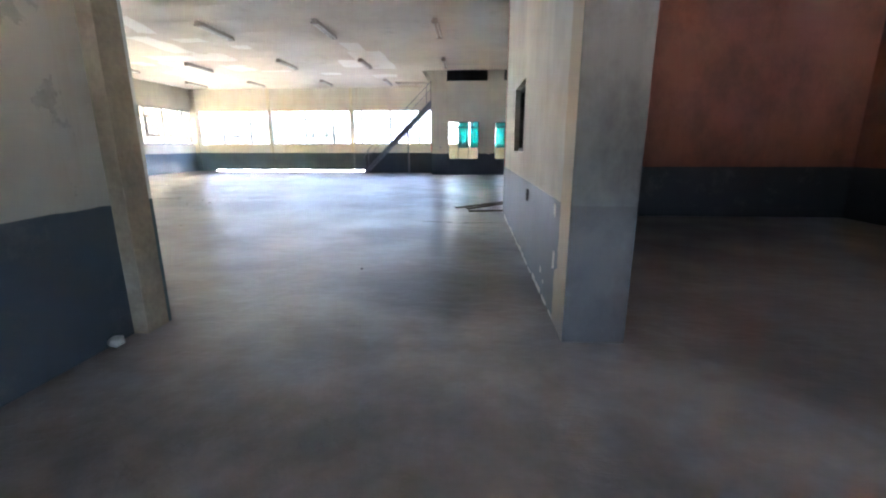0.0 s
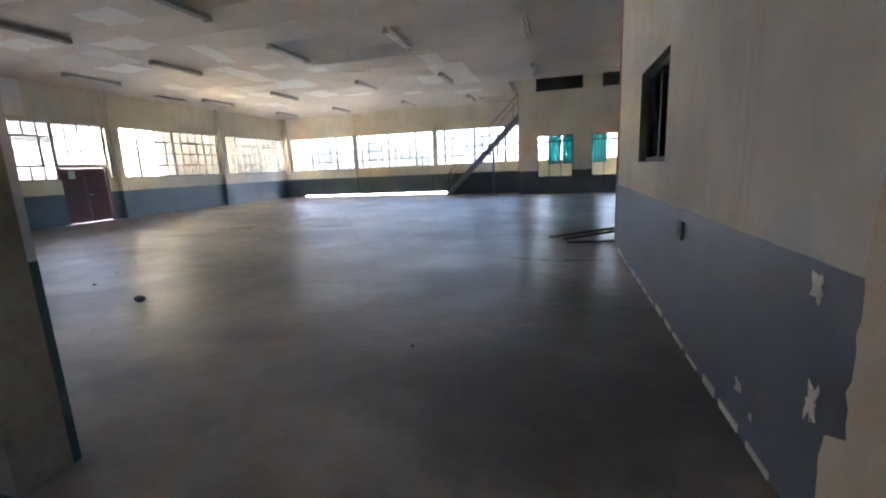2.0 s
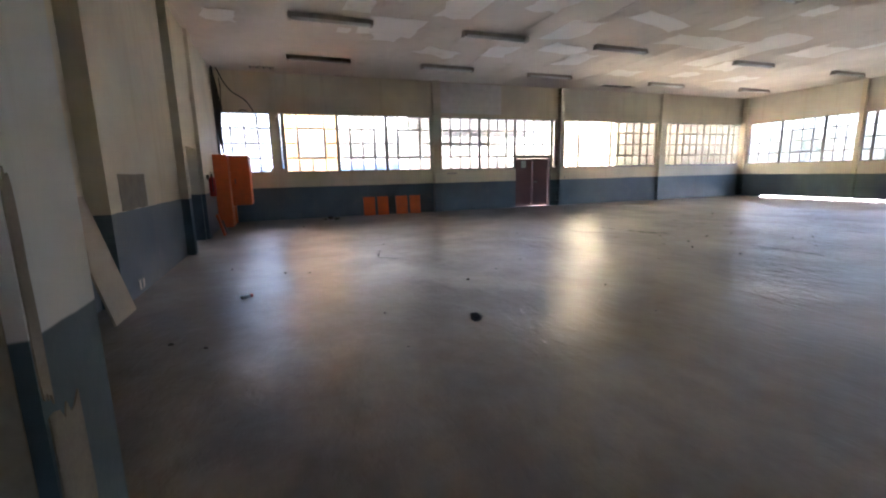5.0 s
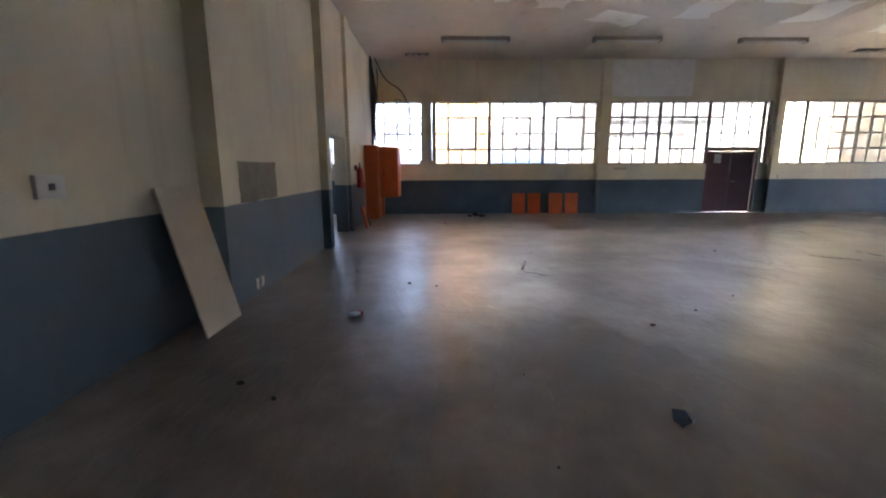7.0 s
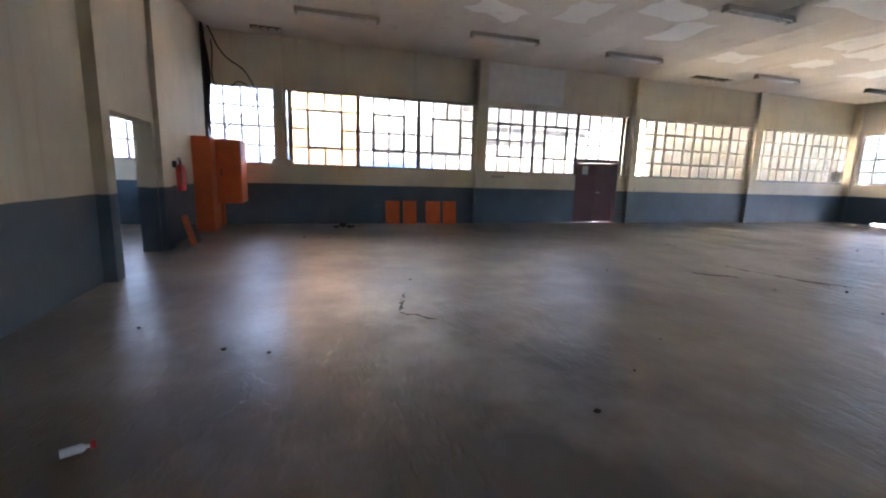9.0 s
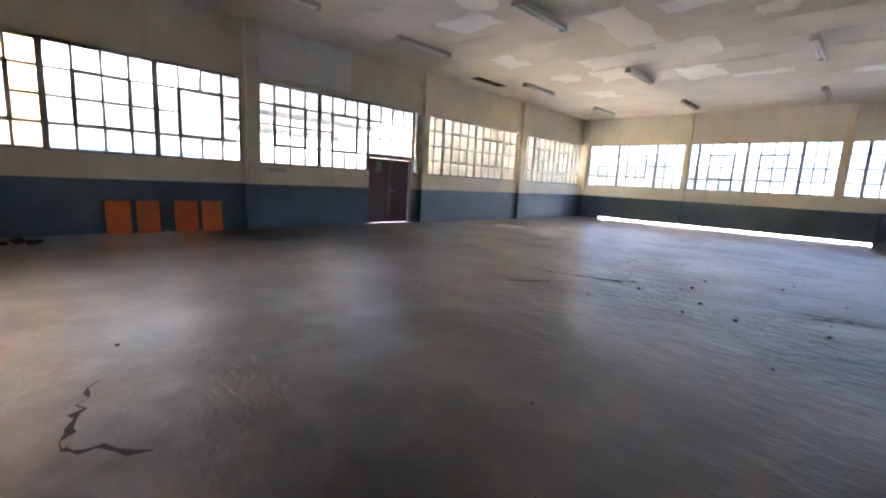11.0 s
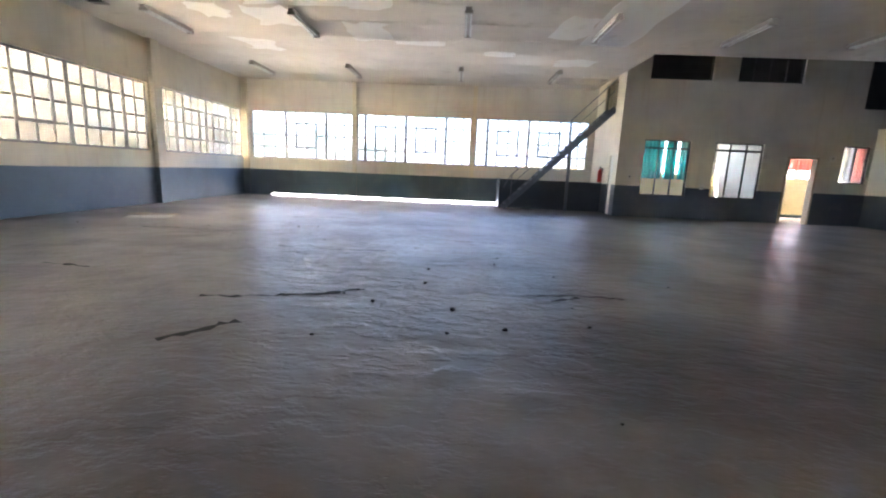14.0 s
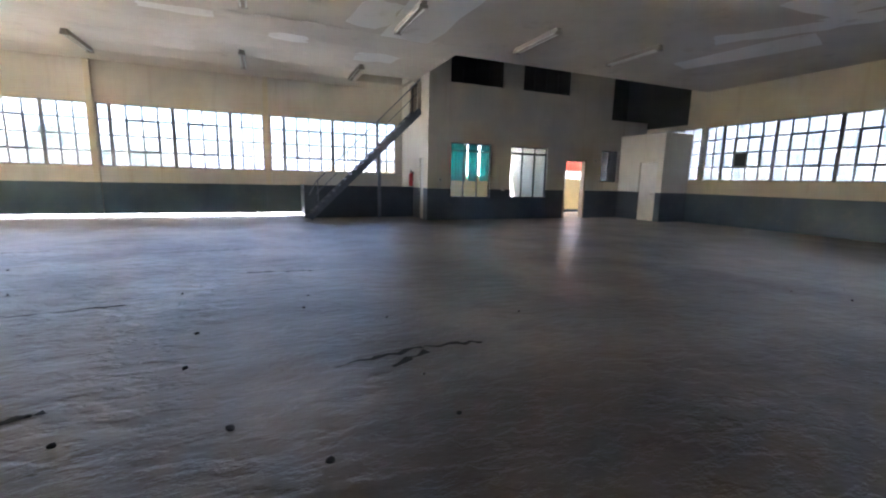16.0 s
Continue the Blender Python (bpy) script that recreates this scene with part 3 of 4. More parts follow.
PW, PN, PE = WEST - 0.1, NORTH + 0.06, EAST + 0.1
window("x", PW, -1.2, 0.0, 3, 0)
window("x", PW, 0.0, 1.2, 3, 0)
for u in [(-15.9, -14.6, 3, 0), (-14.6, -13.3, 3, 0), (-13.3, -12.0, 3, 0)]:
    window("y", -2.1, *u)
for u in W_A:
    window("x", PW, *u)
window("x", PW, *W_A2[0])
window("x", PW, *W_B[0], tint=True, bars_in_casement=False)
window("x", PW, *W_B[1])
window("x", PW, *W_B[2], bars_in_casement=False)
window("x", PW, *W_D[0])
window("x", PW, *W_D[1], bars_in_casement=False)
window("x", PW, 12.7, 14.42, 4, 0, 2.03, HEAD, 3)
window("x", PW, 14.42, 14.6, 1, 0)
for g in (W_E, W_F):
    for u in g:
        window("x", PW, *u, glazing=M_GLASS_MILD)
for g in (N_1, N_2, N_3):
    for u in g:
        window("y", PN, *u, steel=M_GLARESTEEL, glazing=M_GLASS_GREY)
for g in (N_4, N_5):
    for u in g:
        window("y", PN, *u, z1=2.9, rows=3, glazing=M_GLASS_CLEAR)
for g in (E_1, E_2):
    for u in g:
        window("x", PE, *u, steel=M_STEEL, glazing=M_GLASS_GREY)
for u in E_3:
    window("x", PE, *u, z1=2.9, rows=3, steel=M_DARKSTEEL, glazing=M_GLASS_CLEAR)


def inner_window(u0, u1, z0, z1, cols, fan):
    count[0] += 1
    bm = bmesh.new()
    y = OFFICE + 0.09
    for a, b, c, d in [(u0, u0 + 0.04, z0, z1), (u1 - 0.04, u1, z0, z1), (u0, u1, z0, z0 + 0.04), (u0, u1, z1 - 0.04, z1)]:
        add_box(bm, (a, y - 0.03, c), (b, y + 0.03, d))
    for i in range(1, cols):
        u = u0 + (u1 - u0) * i / cols
        add_box(bm, (u - 0.018, y - 0.025, z0), (u + 0.018, y + 0.025, z1))
    if fan:
        add_box(bm, (u0, y - 0.028, fan - 0.03), (u1, y + 0.028, fan + 0.03))
    fr = tagged(finish("window_%d" % count[0], bm, M_DARKSTEEL), "dark framed interior office window", "window", "", "structure")
    for i in range(cols):
        a, b = u0 + (u1 - u0) * i / cols, u0 + (u1 - u0) * (i + 1) / cols
        for c, d in ([(z0, fan), (fan, z1)] if fan else [(z0, z1)]):
            pane("y", y, a, b, c, d, fr, M_GLASS_CLEAR)


inner_window(-1.15, 0.41, 0.77, 2.65, 3, 2.38)
inner_window(1.22, 2.83, 0.77, 2.63, 3, 2.38)
inner_window(5.43, 6.3, 1.44, 2.67, 2, 0)
inner_window(-1.22, 0.8, 4.6, 5.6, 4, 0)
inner_window(1.62, 3.7, 4.6, 5.6, 4, 0)
# window in the wall beside the entrance
bm = bmesh.new()
for a, b, c, d in [(6.15, 6.2, 1.38, 2.36), (7.45, 7.5, 1.38, 2.36), (6.15, 7.5, 1.38, 1.43), (6.15, 7.5, 2.31, 2.36), (6.8, 6.85, 1.38, 2.36)]:
    add_box(bm, (0.84, a, c), (0.9, b, d))
fr = tagged(finish("window_side_room", bm, M_DARKSTEEL), "dark steel window in a deep reveal", "window", "", "structure")
for a, b in ((6.2, 6.8), (6.85, 7.45)):
    pane("x", 0.87, a, b, 1.43, 2.31, fr, M_GLASS)


# ---- red double door in the west wall ----
def empty(name, label, category, at=(0, 0, 0), group=""):
    e = new(name)
    e.empty_display_size = 0.1
    e.location = at
    return tagged(e, label, category, group)


def under(parent, ob):
    """Makes ob, built in world metres, a part of parent."""
    ob.parent = parent
    ob.matrix_parent_inverse = Matrix.Translation(parent.location).inverted()
    return ob


door = empty("double_door", "closed maroon steel double door with a paper notice", "door", (WEST - 0.08, 13.5, 0))
under(door, boxes("door_frame", [((WEST - 0.16, 12.7, 0), (WEST - 0.02, 12.76, 2.03)), ((WEST - 0.16, 14.26, 0), (WEST - 0.02, 14.32, 2.03)), ((WEST - 0.16, 12.76, 1.95), (WEST - 0.02, 14.26, 2.03)), ((WEST - 0.16, 12.76, 0.0), (WEST - 0.02, 14.26, 0.02))], M_DOOR, None, 0.005))
for a, b in ((12.77, 13.505), (13.515, 14.25)):
    leaf = under(door, boxes("door_leaf", [((WEST - 0.11, a, 0.026), (WEST - 0.07, b, 1.945)), ((WEST - 0.07, a + 0.02, 1.0), (WEST - 0.055, b - 0.02, 1.06)), ((WEST - 0.07, a + 0.02, 0.05), (WEST - 0.055, b - 0.02, 0.13)), ((WEST - 0.07, a + 0.02, 1.85), (WEST - 0.055, b - 0.02, 1.93)),
             ((WEST - 0.07, a + 0.01, 0.05), (WEST - 0.057, a + 0.07, 1.93)), ((WEST - 0.07, b - 0.07, 0.05), (WEST - 0.057, b - 0.01, 1.93))], M_DOOR, None, 0.004))
bm = bmesh.new()
add_tube(bm, (WEST - 0.06, 13.58, 1.0), (WEST - 0.01, 13.58, 1.0), 0.018)
add_tube(bm, (WEST - 0.012, 13.56, 1.0), (WEST - 0.012, 13.68, 1.0), 0.012)
under(door, finish("handle", bm, M_FITTING))
notice = under(door, boxes("paper_notice", [((WEST - 0.069, 12.98, 1.58), (WEST - 0.066, 13.2, 1.88))], M_PAPER))
tagged(notice, "white paper notice")
tagged(boxes("wall_panel", [((WEST + 0.002, 9.52, 3.6), (WEST + 0.03, 12.02, TOP - 0.02))], M_WHITE, None, 0.004), "blank pale board fixed high on the cream wall", "wall panel")
for lo, hi in (((WEST, 14.92, 1.05), (WEST + 0.06, 15.02, 1.2)), ((WEST, 9.75, 1.38), (WEST + 0.05, 10.15, 1.46))):
    tagged(boxes("junction_box", [(lo, hi)], M_FITTING, None, 0.006), "small grey electrical junction box on the wall", "junction box")


# ---- ceiling lamps ----
def lamp_fitting(at):
    e = empty("fluorescent_lamp", "unlit twin-tube fluorescent batten lamp on the ceiling", "ceiling lamp", at, "ceiling batten lamps")
    bm = bmesh.new()
    vs = add_box(bm, (-0.075, -0.87, -0.075), (0.075, 0.87, 0.0))
    for v in vs:
        if v.co.z < -0.04:
            v.co.x *= 0.55
    bmesh.ops.bevel(bm, geom=list(bm.edges), offset=0.006, segments=1, affect="EDGES")
    body = finish("body", bm, M_FITTING)
    body.parent = e
    for s in (-1, 1):
        bm = bmesh.new()
        add_tube(bm, (s * 0.055, -0.8, -0.1), (s * 0.055, 0.8, -0.1), 0.019, 10)
        finish("tube", bm, M_TUBE, e, True)
        bm = bmesh.new()
        add_box(bm, (-0.085, s * 0.83 - 0.03, -0.125), (0.085, s * 0.83 + 0.03, -0.06))
        finish("lamp_holder", bm, M_FITTING, e)
    return e


first = lamp_fitting((-14.28, 5.15, TOP))
LAMPS = [(-14.3, 9.0), (-14.42, 12.8), (-14.6, 18.25), (-14.55, 23.15), (-11.0, 5.15), (-11.05, 9.0), (-11.08, 12.8), (-11.25, 18.25), (-11.3, 23.2),
         (-7.15, 9.0), (-7.27, 12.8), (-7.34, 17.85), (-7.5, 23.1), (-4.1, 12.8), (-4.2, 17.95), (-4.28, 23.05), (-0.95, 12.95), (-1.05, 18.0), (1.82, 17.85)]
for x, y in LAMPS:
    copy_thing(first, pose(x, y, TOP))

# ---- steel stair by the office ----
stair = empty("steel_staircase", "steep slate-painted open steel stair with a pipe handrail", "staircase", (-3.9, 23.6, 0))
S0, S1 = Vector((-5.75, 0, 0.0)), Vector((-2.02, 0, 3.71))
run = S1 - S0
for y in (23.28, 23.92):
    bm = bmesh.new()
    ang = math.atan2(run.z, run.x)
    add_box(bm, (-run.length / 2, -0.02, -0.11), (run.length / 2, 0.02, 0.11), 0, Matrix.Rotation(-ang, 3, "Y"))
    # box is built round its centre, then moved to the flight
    bmesh.ops.translate(bm, verts=bm.verts, vec=((S0.x + S1.x) / 2, y, (S0.z + S1.z) / 2))
    for v in bm.verts:
        v.co.z = max(v.co.z, 0.0)
    under(stair, finish("stringer", bm, M_STAIR))
for k in range(1, 20):
    p = S0 + run * (k / 20)
    tread = under(stair, boxes("tread", [((p.x - 0.12, 23.3, p.z + 0.02), (p.x + 0.12, 23.9, p.z + 0.05)), ((p.x - 0.125, 23.3, p.z - 0.01), (p.x - 0.115, 23.9, p.z + 0.05))], M_STAIR, None, 0.003))
for off, name in ((0.97, "handrail"), (0.6, "mid_rail")):
    bm = bmesh.new()
    for y in (23.26,):
        add_tube(bm, (S0.x + 0.2, y, S0.z + 0.25 + off), (S1.x - 0.02, y, S1.z + off + 0.05), 0.018 if off > 0.9 else 0.012, 8)
    if off > 0.9:
        add_tube(bm, (S0.x + 0.2, 23.26, S0.z + 0.25 + off), (S0.x - 0.02, 23.26, 0.8), 0.018, 8)
    under(stair, finish(name, bm, M_STAIR, None, True))
for f in (0.07, 0.33, 0.6, 0.92):
    p = S0 + run * f
    bm = bmesh.new()
    add_tube(bm, (p.x, 23.26, p.z), (p.x, 23.26, p.z + 1.0), 0.016, 8)
    under(stair, finish("baluster", bm, M_STAIR))
under(stair, boxes("support_post", [((-3.42, 23.62, 0.0), (-3.32, 23.72, 2.3))], M_STAIR, None, 0.006))
tagged(boxes("low_wall", [((-5.85, 24.02, 0.0), (-2.0, 24.16, 1.1)), ((-5.85, 24.16, 0.0), (-5.72, 25.44, 1.1))], plain("slate_wall_paint", (0.055, 0.075, 0.10), 0.5, 0.3, 2), None, 0.008), "low slate-painted wall behind the stair foot", "low wall", "", "structure")
tagged(boxes("stair_door_post", [((-2.12, 23.28, 3.72), (-2.0, 23.4, 4.68)), ((-2.12, 24.1, 3.72), (-2.0, 24.2, 4.68)), ((-2.12, 23.4, 4.58), (-2.0, 24.1, 4.68))], M_FITTING, None, 0.006), "timber frame round the upper stair opening", "trim", "", "structure")


def hinged_door(name, label, lo, hi, mat, knob):
    e = empty(name, label, "door", ((lo[0] + hi[0]) / 2, (lo[1] + hi[1]) / 2, lo[2]))
    under(e, boxes("door_leaf", [(lo, hi)], mat, None, 0.004))
    bm = bmesh.new()
    add_tube(bm, knob, (knob[0] - 0.05, knob[1], knob[2]), 0.012)
    add_box(bm, (knob[0] - 0.06, knob[1] - 0.015, knob[2] - 0.012), (knob[0] - 0.045, knob[1] + 0.1, knob[2] + 0.012))
    under(e, finish("handle", bm, M_FITTING))
    return e


hinged_door("store_door", "closed white flush door of the corner store", (6.43, 20.71, 0.01), (6.475, 21.49, 2.19), M_WHITE, (6.43, 20.82, 1.02))
hinged_door("side_door", "white flush door in the office side wall", (-1.97, 22.96, 0.01), (-1.93, 23.34, 2.09), M_WHITE, (-1.97, 23.28, 1.0))
tagged(boxes("door_trim", [((3.64, OFFICE - 0.02, 0), (3.72, OFFICE + 0.2, 2.26)), ((4.6, OFFICE - 0.02, 0), (4.68, OFFICE + 0.2, 2.26)), ((3.72, OFFICE - 0.02, 2.18), (4.6, OFFICE + 0.2, 2.26))], M_BOARD, None, 0.004), "plain timber frame round the office doorway", "trim", "", "structure")


# ---- curtains ----
def curtain(x0, x1, z0, z1, y, mat, label, axis="y"):
    bm = bmesh.new()
    n = max(8, int((x1 - x0) / 0.02))
    rows = []
    for i in range(n + 1):
        u = x0 + (x1 - x0) * i / n
        d = 0.03 * math.sin(u * 42) + 0.012 * math.sin(u * 97)
        rows.append([bm.verts.new((u, y + d * k, z) if axis == "y" else (y + d * k, u, z)) for z, k in ((z0, 1.2), ((z0 + z1) / 2, 1.0), (z1, 0.7))])
    for a, b in zip(rows, rows[1:]):
        for k in range(2):
            bm.faces.new((a[k], b[k], b[k + 1], a[k + 1]))
    ob = finish("curtain", bm, mat, None, True)
    mod = ob.modifiers.new("cloth", "SOLIDIFY")
    mod.thickness = 0.003
    return tagged(ob, label, "curtain", "office curtains")


for a, b in ((-0.75, -0.1), (0.0, 0.75), (0.86, 1.3), (1.42, 2.15)):
    curtain(a, b, 1.35, 2.948, NORTH - 0.1, M_TEAL, "teal cloth curtain hanging at the office window")
curtain(24.1, 24.62, 1.5, 2.948, EAST - 0.1, M_REDCLOTH, "red cloth curtain at a small office window", "x")
curtain(5.6, 6.9, 1.9, 2.948, NORTH - 0.1, M_REDCLOTH, "red cloth curtain at a small office window")


# ---- fire extinguishers ----
def extinguisher(x, y, z, turn=0):
    e = empty("fire_extinguisher", "red fire extinguisher hanging on the wall", "fire extinguisher", (x, y, z), "fire extinguishers")
    e.rotation_euler = (0, 0, turn)
    bm = bmesh.new()
    ring = [(0.0, 0.0), (0.075, 0.0), (0.08, 0.02), (0.08, 0.4), (0.06, 0.46), (0.03, 0.48), (0.03, 0.5), (0.0, 0.5)]
    vs = [bm.verts.new((r, 0, h)) for r, h in ring]
    es = [bm.edges.new((a, b)) for a, b in zip(vs, vs[1:])]
    bmesh.ops.spin(bm, geom=vs + es, cent=(0, 0, 0), axis=(0, 0, 1), angle=2 * math.pi, steps=16, use_merge=True)
    finish("cylinder", bm, M_REDGLOSS, e, True)
    bm = bmesh.new()
    add_tube(bm, (0, 0, 0.49), (0, 0, 0.55), 0.02)
    add_box(bm, (-0.015, -0.02, 0.55), (0.11, 0.02, 0.565))
    add_box(bm, (-0.015, -0.02, 0.585), (0.10, 0.02, 0.597))
    finish("valve", bm, M_BLACK, e)
    bm = bmesh.new()
    for a, b in (((0.03, 0, 0.53), (0.09, 0.02, 0.42)), ((0.09, 0.02, 0.42), (0.095, 0.02, 0.12))):
        add_tube(bm, a, b, 0.012)
    finish("hose", bm, M_BLACK, e)
    bm = bmesh.new()
    add_box(bm, (-0.02, -0.13, 0.42), (0.02, -0.06, 0.54))
    finish("bracket", bm, M_DARKSTEEL, e)
    return e


extinguisher(-13.45, 2.26, 0.98)
extinguisher(-2.1, 24.0, 1.12, radians(90))

# ---- orange switch cabinet with its cables ----
cab = empty("switch_cabinet", "dented orange sheet-metal electrical cabinet on the wall", "electrical cabinet", (-15.9, 2.4, 0))
under(cab, boxes("cabinet_body", [((-16.2, 2.14, 0.62), (-15.3, 3.02, 2.06))], M_ORANGE, None, 0.015))
under(cab, boxes("side_duct", [((-15.6, 2.13, 0.02), (-14.85, 2.5, 2.08)), ((-16.2, 2.14, 0.02), (-16.0, 2.5, 0.61))], M_ORANGE, None, 0.012))
under(cab, boxes("cabinet_door", [((-15.298, 2.55, 0.68), (-15.28, 2.98, 2.0))], M_ORANGE, None, 0.006))
under(cab, boxes("handle", [((-15.28, 2.6, 1.25), (-15.25, 2.63, 1.4))], M_DARKSTEEL, None, 0.004))


def cable(name, pts, r, label):
    cu = bpy.data.curves.new(name, "CURVE")
    cu.dimensions, cu.bevel_depth, cu.bevel_resolution, cu.resolution_u = "3D", r, 2, 6
    sp = cu.splines.new("BEZIER")
    sp.bezier_points.add(len(pts) - 1)
    for q, p in zip(sp.bezier_points, pts):
        q.co = p
        q.handle_left_type = q.handle_right_type = "AUTO"
    cu.materials.append(M_BLACK)
    return tagged(new(name, cu), label, "cable")


for k in range(5):
    o = 0.05 * k
    cable("power_cable", [(-16.25 + o, 2.2, TOP), (-16.2 + o * 0.7, 2.22 + 0.03 * k, 3.6), (-16.0 + o * 0.5, 2.24 + 0.02 * k, 2.7), (-15.9 + o * 0.6, 2.35, 2.05)], 0.02, "thick black cable running down to the cabinet")
cable("loose_cable", [(-16.1, 2.3, 2.06), (-16.3, 2.8, 2.6), (-16.35, 3.25, 3.0), (-16.36, 3.1, 3.7), (-16.3, 2.6, 4.1), (-16.25, 2.3, TOP)], 0.018, "loose black cable looping before the window")
cable("loose_cable", [(-16.1, 2.4, 2.06), (-16.3, 2.9, 2.35), (-16.35, 3.3, 2.9), (-16.34, 3.2, 3.3), (-16.33, 2.9, 3.5), (-16.3, 2.6, 3.2), (-16.3, 2.35, 4.4)], 0.015, "loose black cable looping before the window")
tagged(boxes("conduit", [((-16.48, 2.13, 2.0), (-16.3, 2.19, TOP))], M_DARKSTEEL, None, 0.004), "dark steel cable trunking up the wall corner", "conduit")
# orange and grey rubbish by the pier
for i, (x, y, h, c) in enumerate([(-13.2, 2.33, 0.55, M_ORANGE), (-13.5, 2.36, 0.35, M_WOOD)]):
    bm = bmesh.new()
    add_box(bm, (-0.13, -0.02, 0), (0.13, 0.02, h), 0, Matrix.Rotation(radians(14), 3, "X"))
    zmin = min(v.co.z for v in bm.verts)
    for v in bm.verts:
        v.co += Vector((x, y + 0.06, h / 2 - zmin - h / 2))
    tagged(finish("metal_offcut", bm, c), "scrap sheet offcut leaning against the wall pier", "scrap")

# ---- orange panels along the west wall ----
for a, b in ((6.55, 6.93), (7.05, 7.42), (7.72, 8.13), (8.24, 8.62)):
    e = empty("orange_panel", "loose orange metal cover panel leaning on the wall", "metal panel", (WEST + 0.1, (a + b) / 2, 0), "orange cover panels")
    bm = bmesh.new()
    w, h, tilt = (b - a) / 2, 0.66, radians(7)
    R = Matrix.Rotation(-tilt, 3, "Y")
    add_box(bm, (-0.008, -w, 0), (0.008, w, h), 0, R)
    for s in (-1, 1):
        add_box(bm, (-0.03, s * w - 0.01, 0), (0.01, s * w + 0.01, h), 0, R)
    zmin = min(v.co.z for v in bm.verts)
    for v in bm.verts:
        v.co.z -= zmin
        v.co.x += 0.02
    finish("sheet", bm, M_ORANGE, e)

# ---- leaning board ----
bm = bmesh.new()
quad = [(-6.2, 2.24, 0.0), (-6.8, 2.25, 0.0), (-6.82, 1.925, 1.28), (-6.22, 1.925, 1.28)]
a = [bm.verts.new(p) for p in quad]
b = [bm.verts.new((p[0], p[1] + 0.018, p[2] + 0.004)) for p in quad]
bm.faces.new(a)
bm.faces.new(b)
for i in range(4):
    bm.faces.new((a[i], a[i - 1], b[i - 1], b[i]))
tagged(finish("leaning_board", bm, M_BOARD), "plain beige fibreboard sheet leaning against the wall", "board")


# ---- wall patches, sockets, flakes ----
def blob(name, u0, u1, v0, v1, fixed, axis, mat, label, thick=0.004, n=18, ragged=0.12, seed=1, side=1, kind=""):
    r = random.Random(seed)
    bm = bmesh.new()
    ring = []
    for i in range(n):
        t = 2 * math.pi * i / n
        c, s = math.cos(t), math.sin(t)
        k = min(1 / max(abs(c), 1e-3), 1 / max(abs(s), 1e-3)) * (1 - r.uniform(0, ragged))
        u, v = (u0 + u1) / 2 + (u1 - u0) / 2 * c * k, (v0 + v1) / 2 + (v1 - v0) / 2 * s * k
        ring.append((u, v))
    pos = lambda u, v, w: {"x": (w, u, v), "y": (u, w, v), "z": (u, v, w)}[axis]
    top = [bm.verts.new(pos(u, v, fixed + side * thick)) for u, v in ring]
    bot = [bm.verts.new(pos(u, v, fixed - side * 0.001)) for u, v in ring]
    bm.faces.new(top)
    for i in range(n):
        bm.faces.new((top[i], top[i - 1], bot[i - 1], bot[i]))
    return tagged(finish(name, bm, mat), label, "", "", kind or "structure")


blob("plaster_patch", -8.36, -7.3, 1.07, 1.52, 2.12, "y", M_PLASTER, "bare grey-brown plaster patch on the wall", 0.004, 24, 0.05)
for i, (y0, y1, z0, z1) in enumerate([(3.62, 3.72, 0.86, 1.0), (3.58, 3.66, 0.42, 0.6), (4.2, 4.28, 0.2, 0.28), (4.05, 4.1, 0.14, 0.19)]):
    blob("flaked_patch", y0, y1, z0, z1, 0.76, "x", M_FLAKE, "flaked paint patch on the wall", 0.004, 22, 0.6, i, -1)
blob("flaked_patch", -2.74, -2.55, 0.0, 0.85, 3.312, "y", M_PLASTER, "flaked paint patch on the wall", 0.004, 30, 0.16, 31)
blob("flaked_patch", -2.6, -2.55, 0.86, 1.5, 3.312, "y", M_PLASTER, "flaked paint patch on the wall", 0.004, 30, 0.16, 33)
# bare plaster corner of the entrance pier, with a ragged paint edge
rag = random.Random(77)
bm = bmesh.new()
prev = None
for k in range(95):
    z = 0.05 * k
    w = 3.42 + 0.05 * noise.noise((0, 0, z * 1.3)) + 0.03 * noise.noise((3, 0, z * 7)) + rag.uniform(-0.008, 0.008) + (0.1 if z < 0.5 else 0.0)
    cur = [bm.verts.new((0.752, y, min(z, TOP - 0.003))) for y in (3.085, w)] + [bm.verts.new((0.762, w, min(z, TOP - 0.003)))]
    if prev:
        for a in (0, 1):
            bm.faces.new((prev[a], prev[a + 1], cur[a + 1], cur[a]))
    prev = cur
tagged(finish("plaster_corner", bm, M_BOARD), "bare beige plaster corner with a ragged paint edge", "", "", "structure")
for i, x in enumerate((-7.6, -7.75)):
    blob("flaked_patch", x, x + 0.09, 0.04, 0.2, 2.12 if x < -6.7 else 1.9, "y", M_FLAKE, "flaked paint patch on the wall", 0.004, 16, 0.6, 40 + i)


def socket(lo, hi, name="wall_socket", label="old white wall socket plate", mat=None):
    e = empty(name, label, "socket", lo)
    under(e, boxes("plate", [(lo, hi)], mat or M_WHITE, None, 0.003))
    c = [(a + b) / 2 for a, b in zip(lo, hi)]
    d = [0.02 if b - a > 0.05 else (b - a) / 2 + 0.004 for a, b in zip(lo, hi)]
    under(e, boxes("switch", [([p - q for p, q in zip(c, d)], [p + q for p, q in zip(c, d)])], M_DARKSTEEL))
    return e


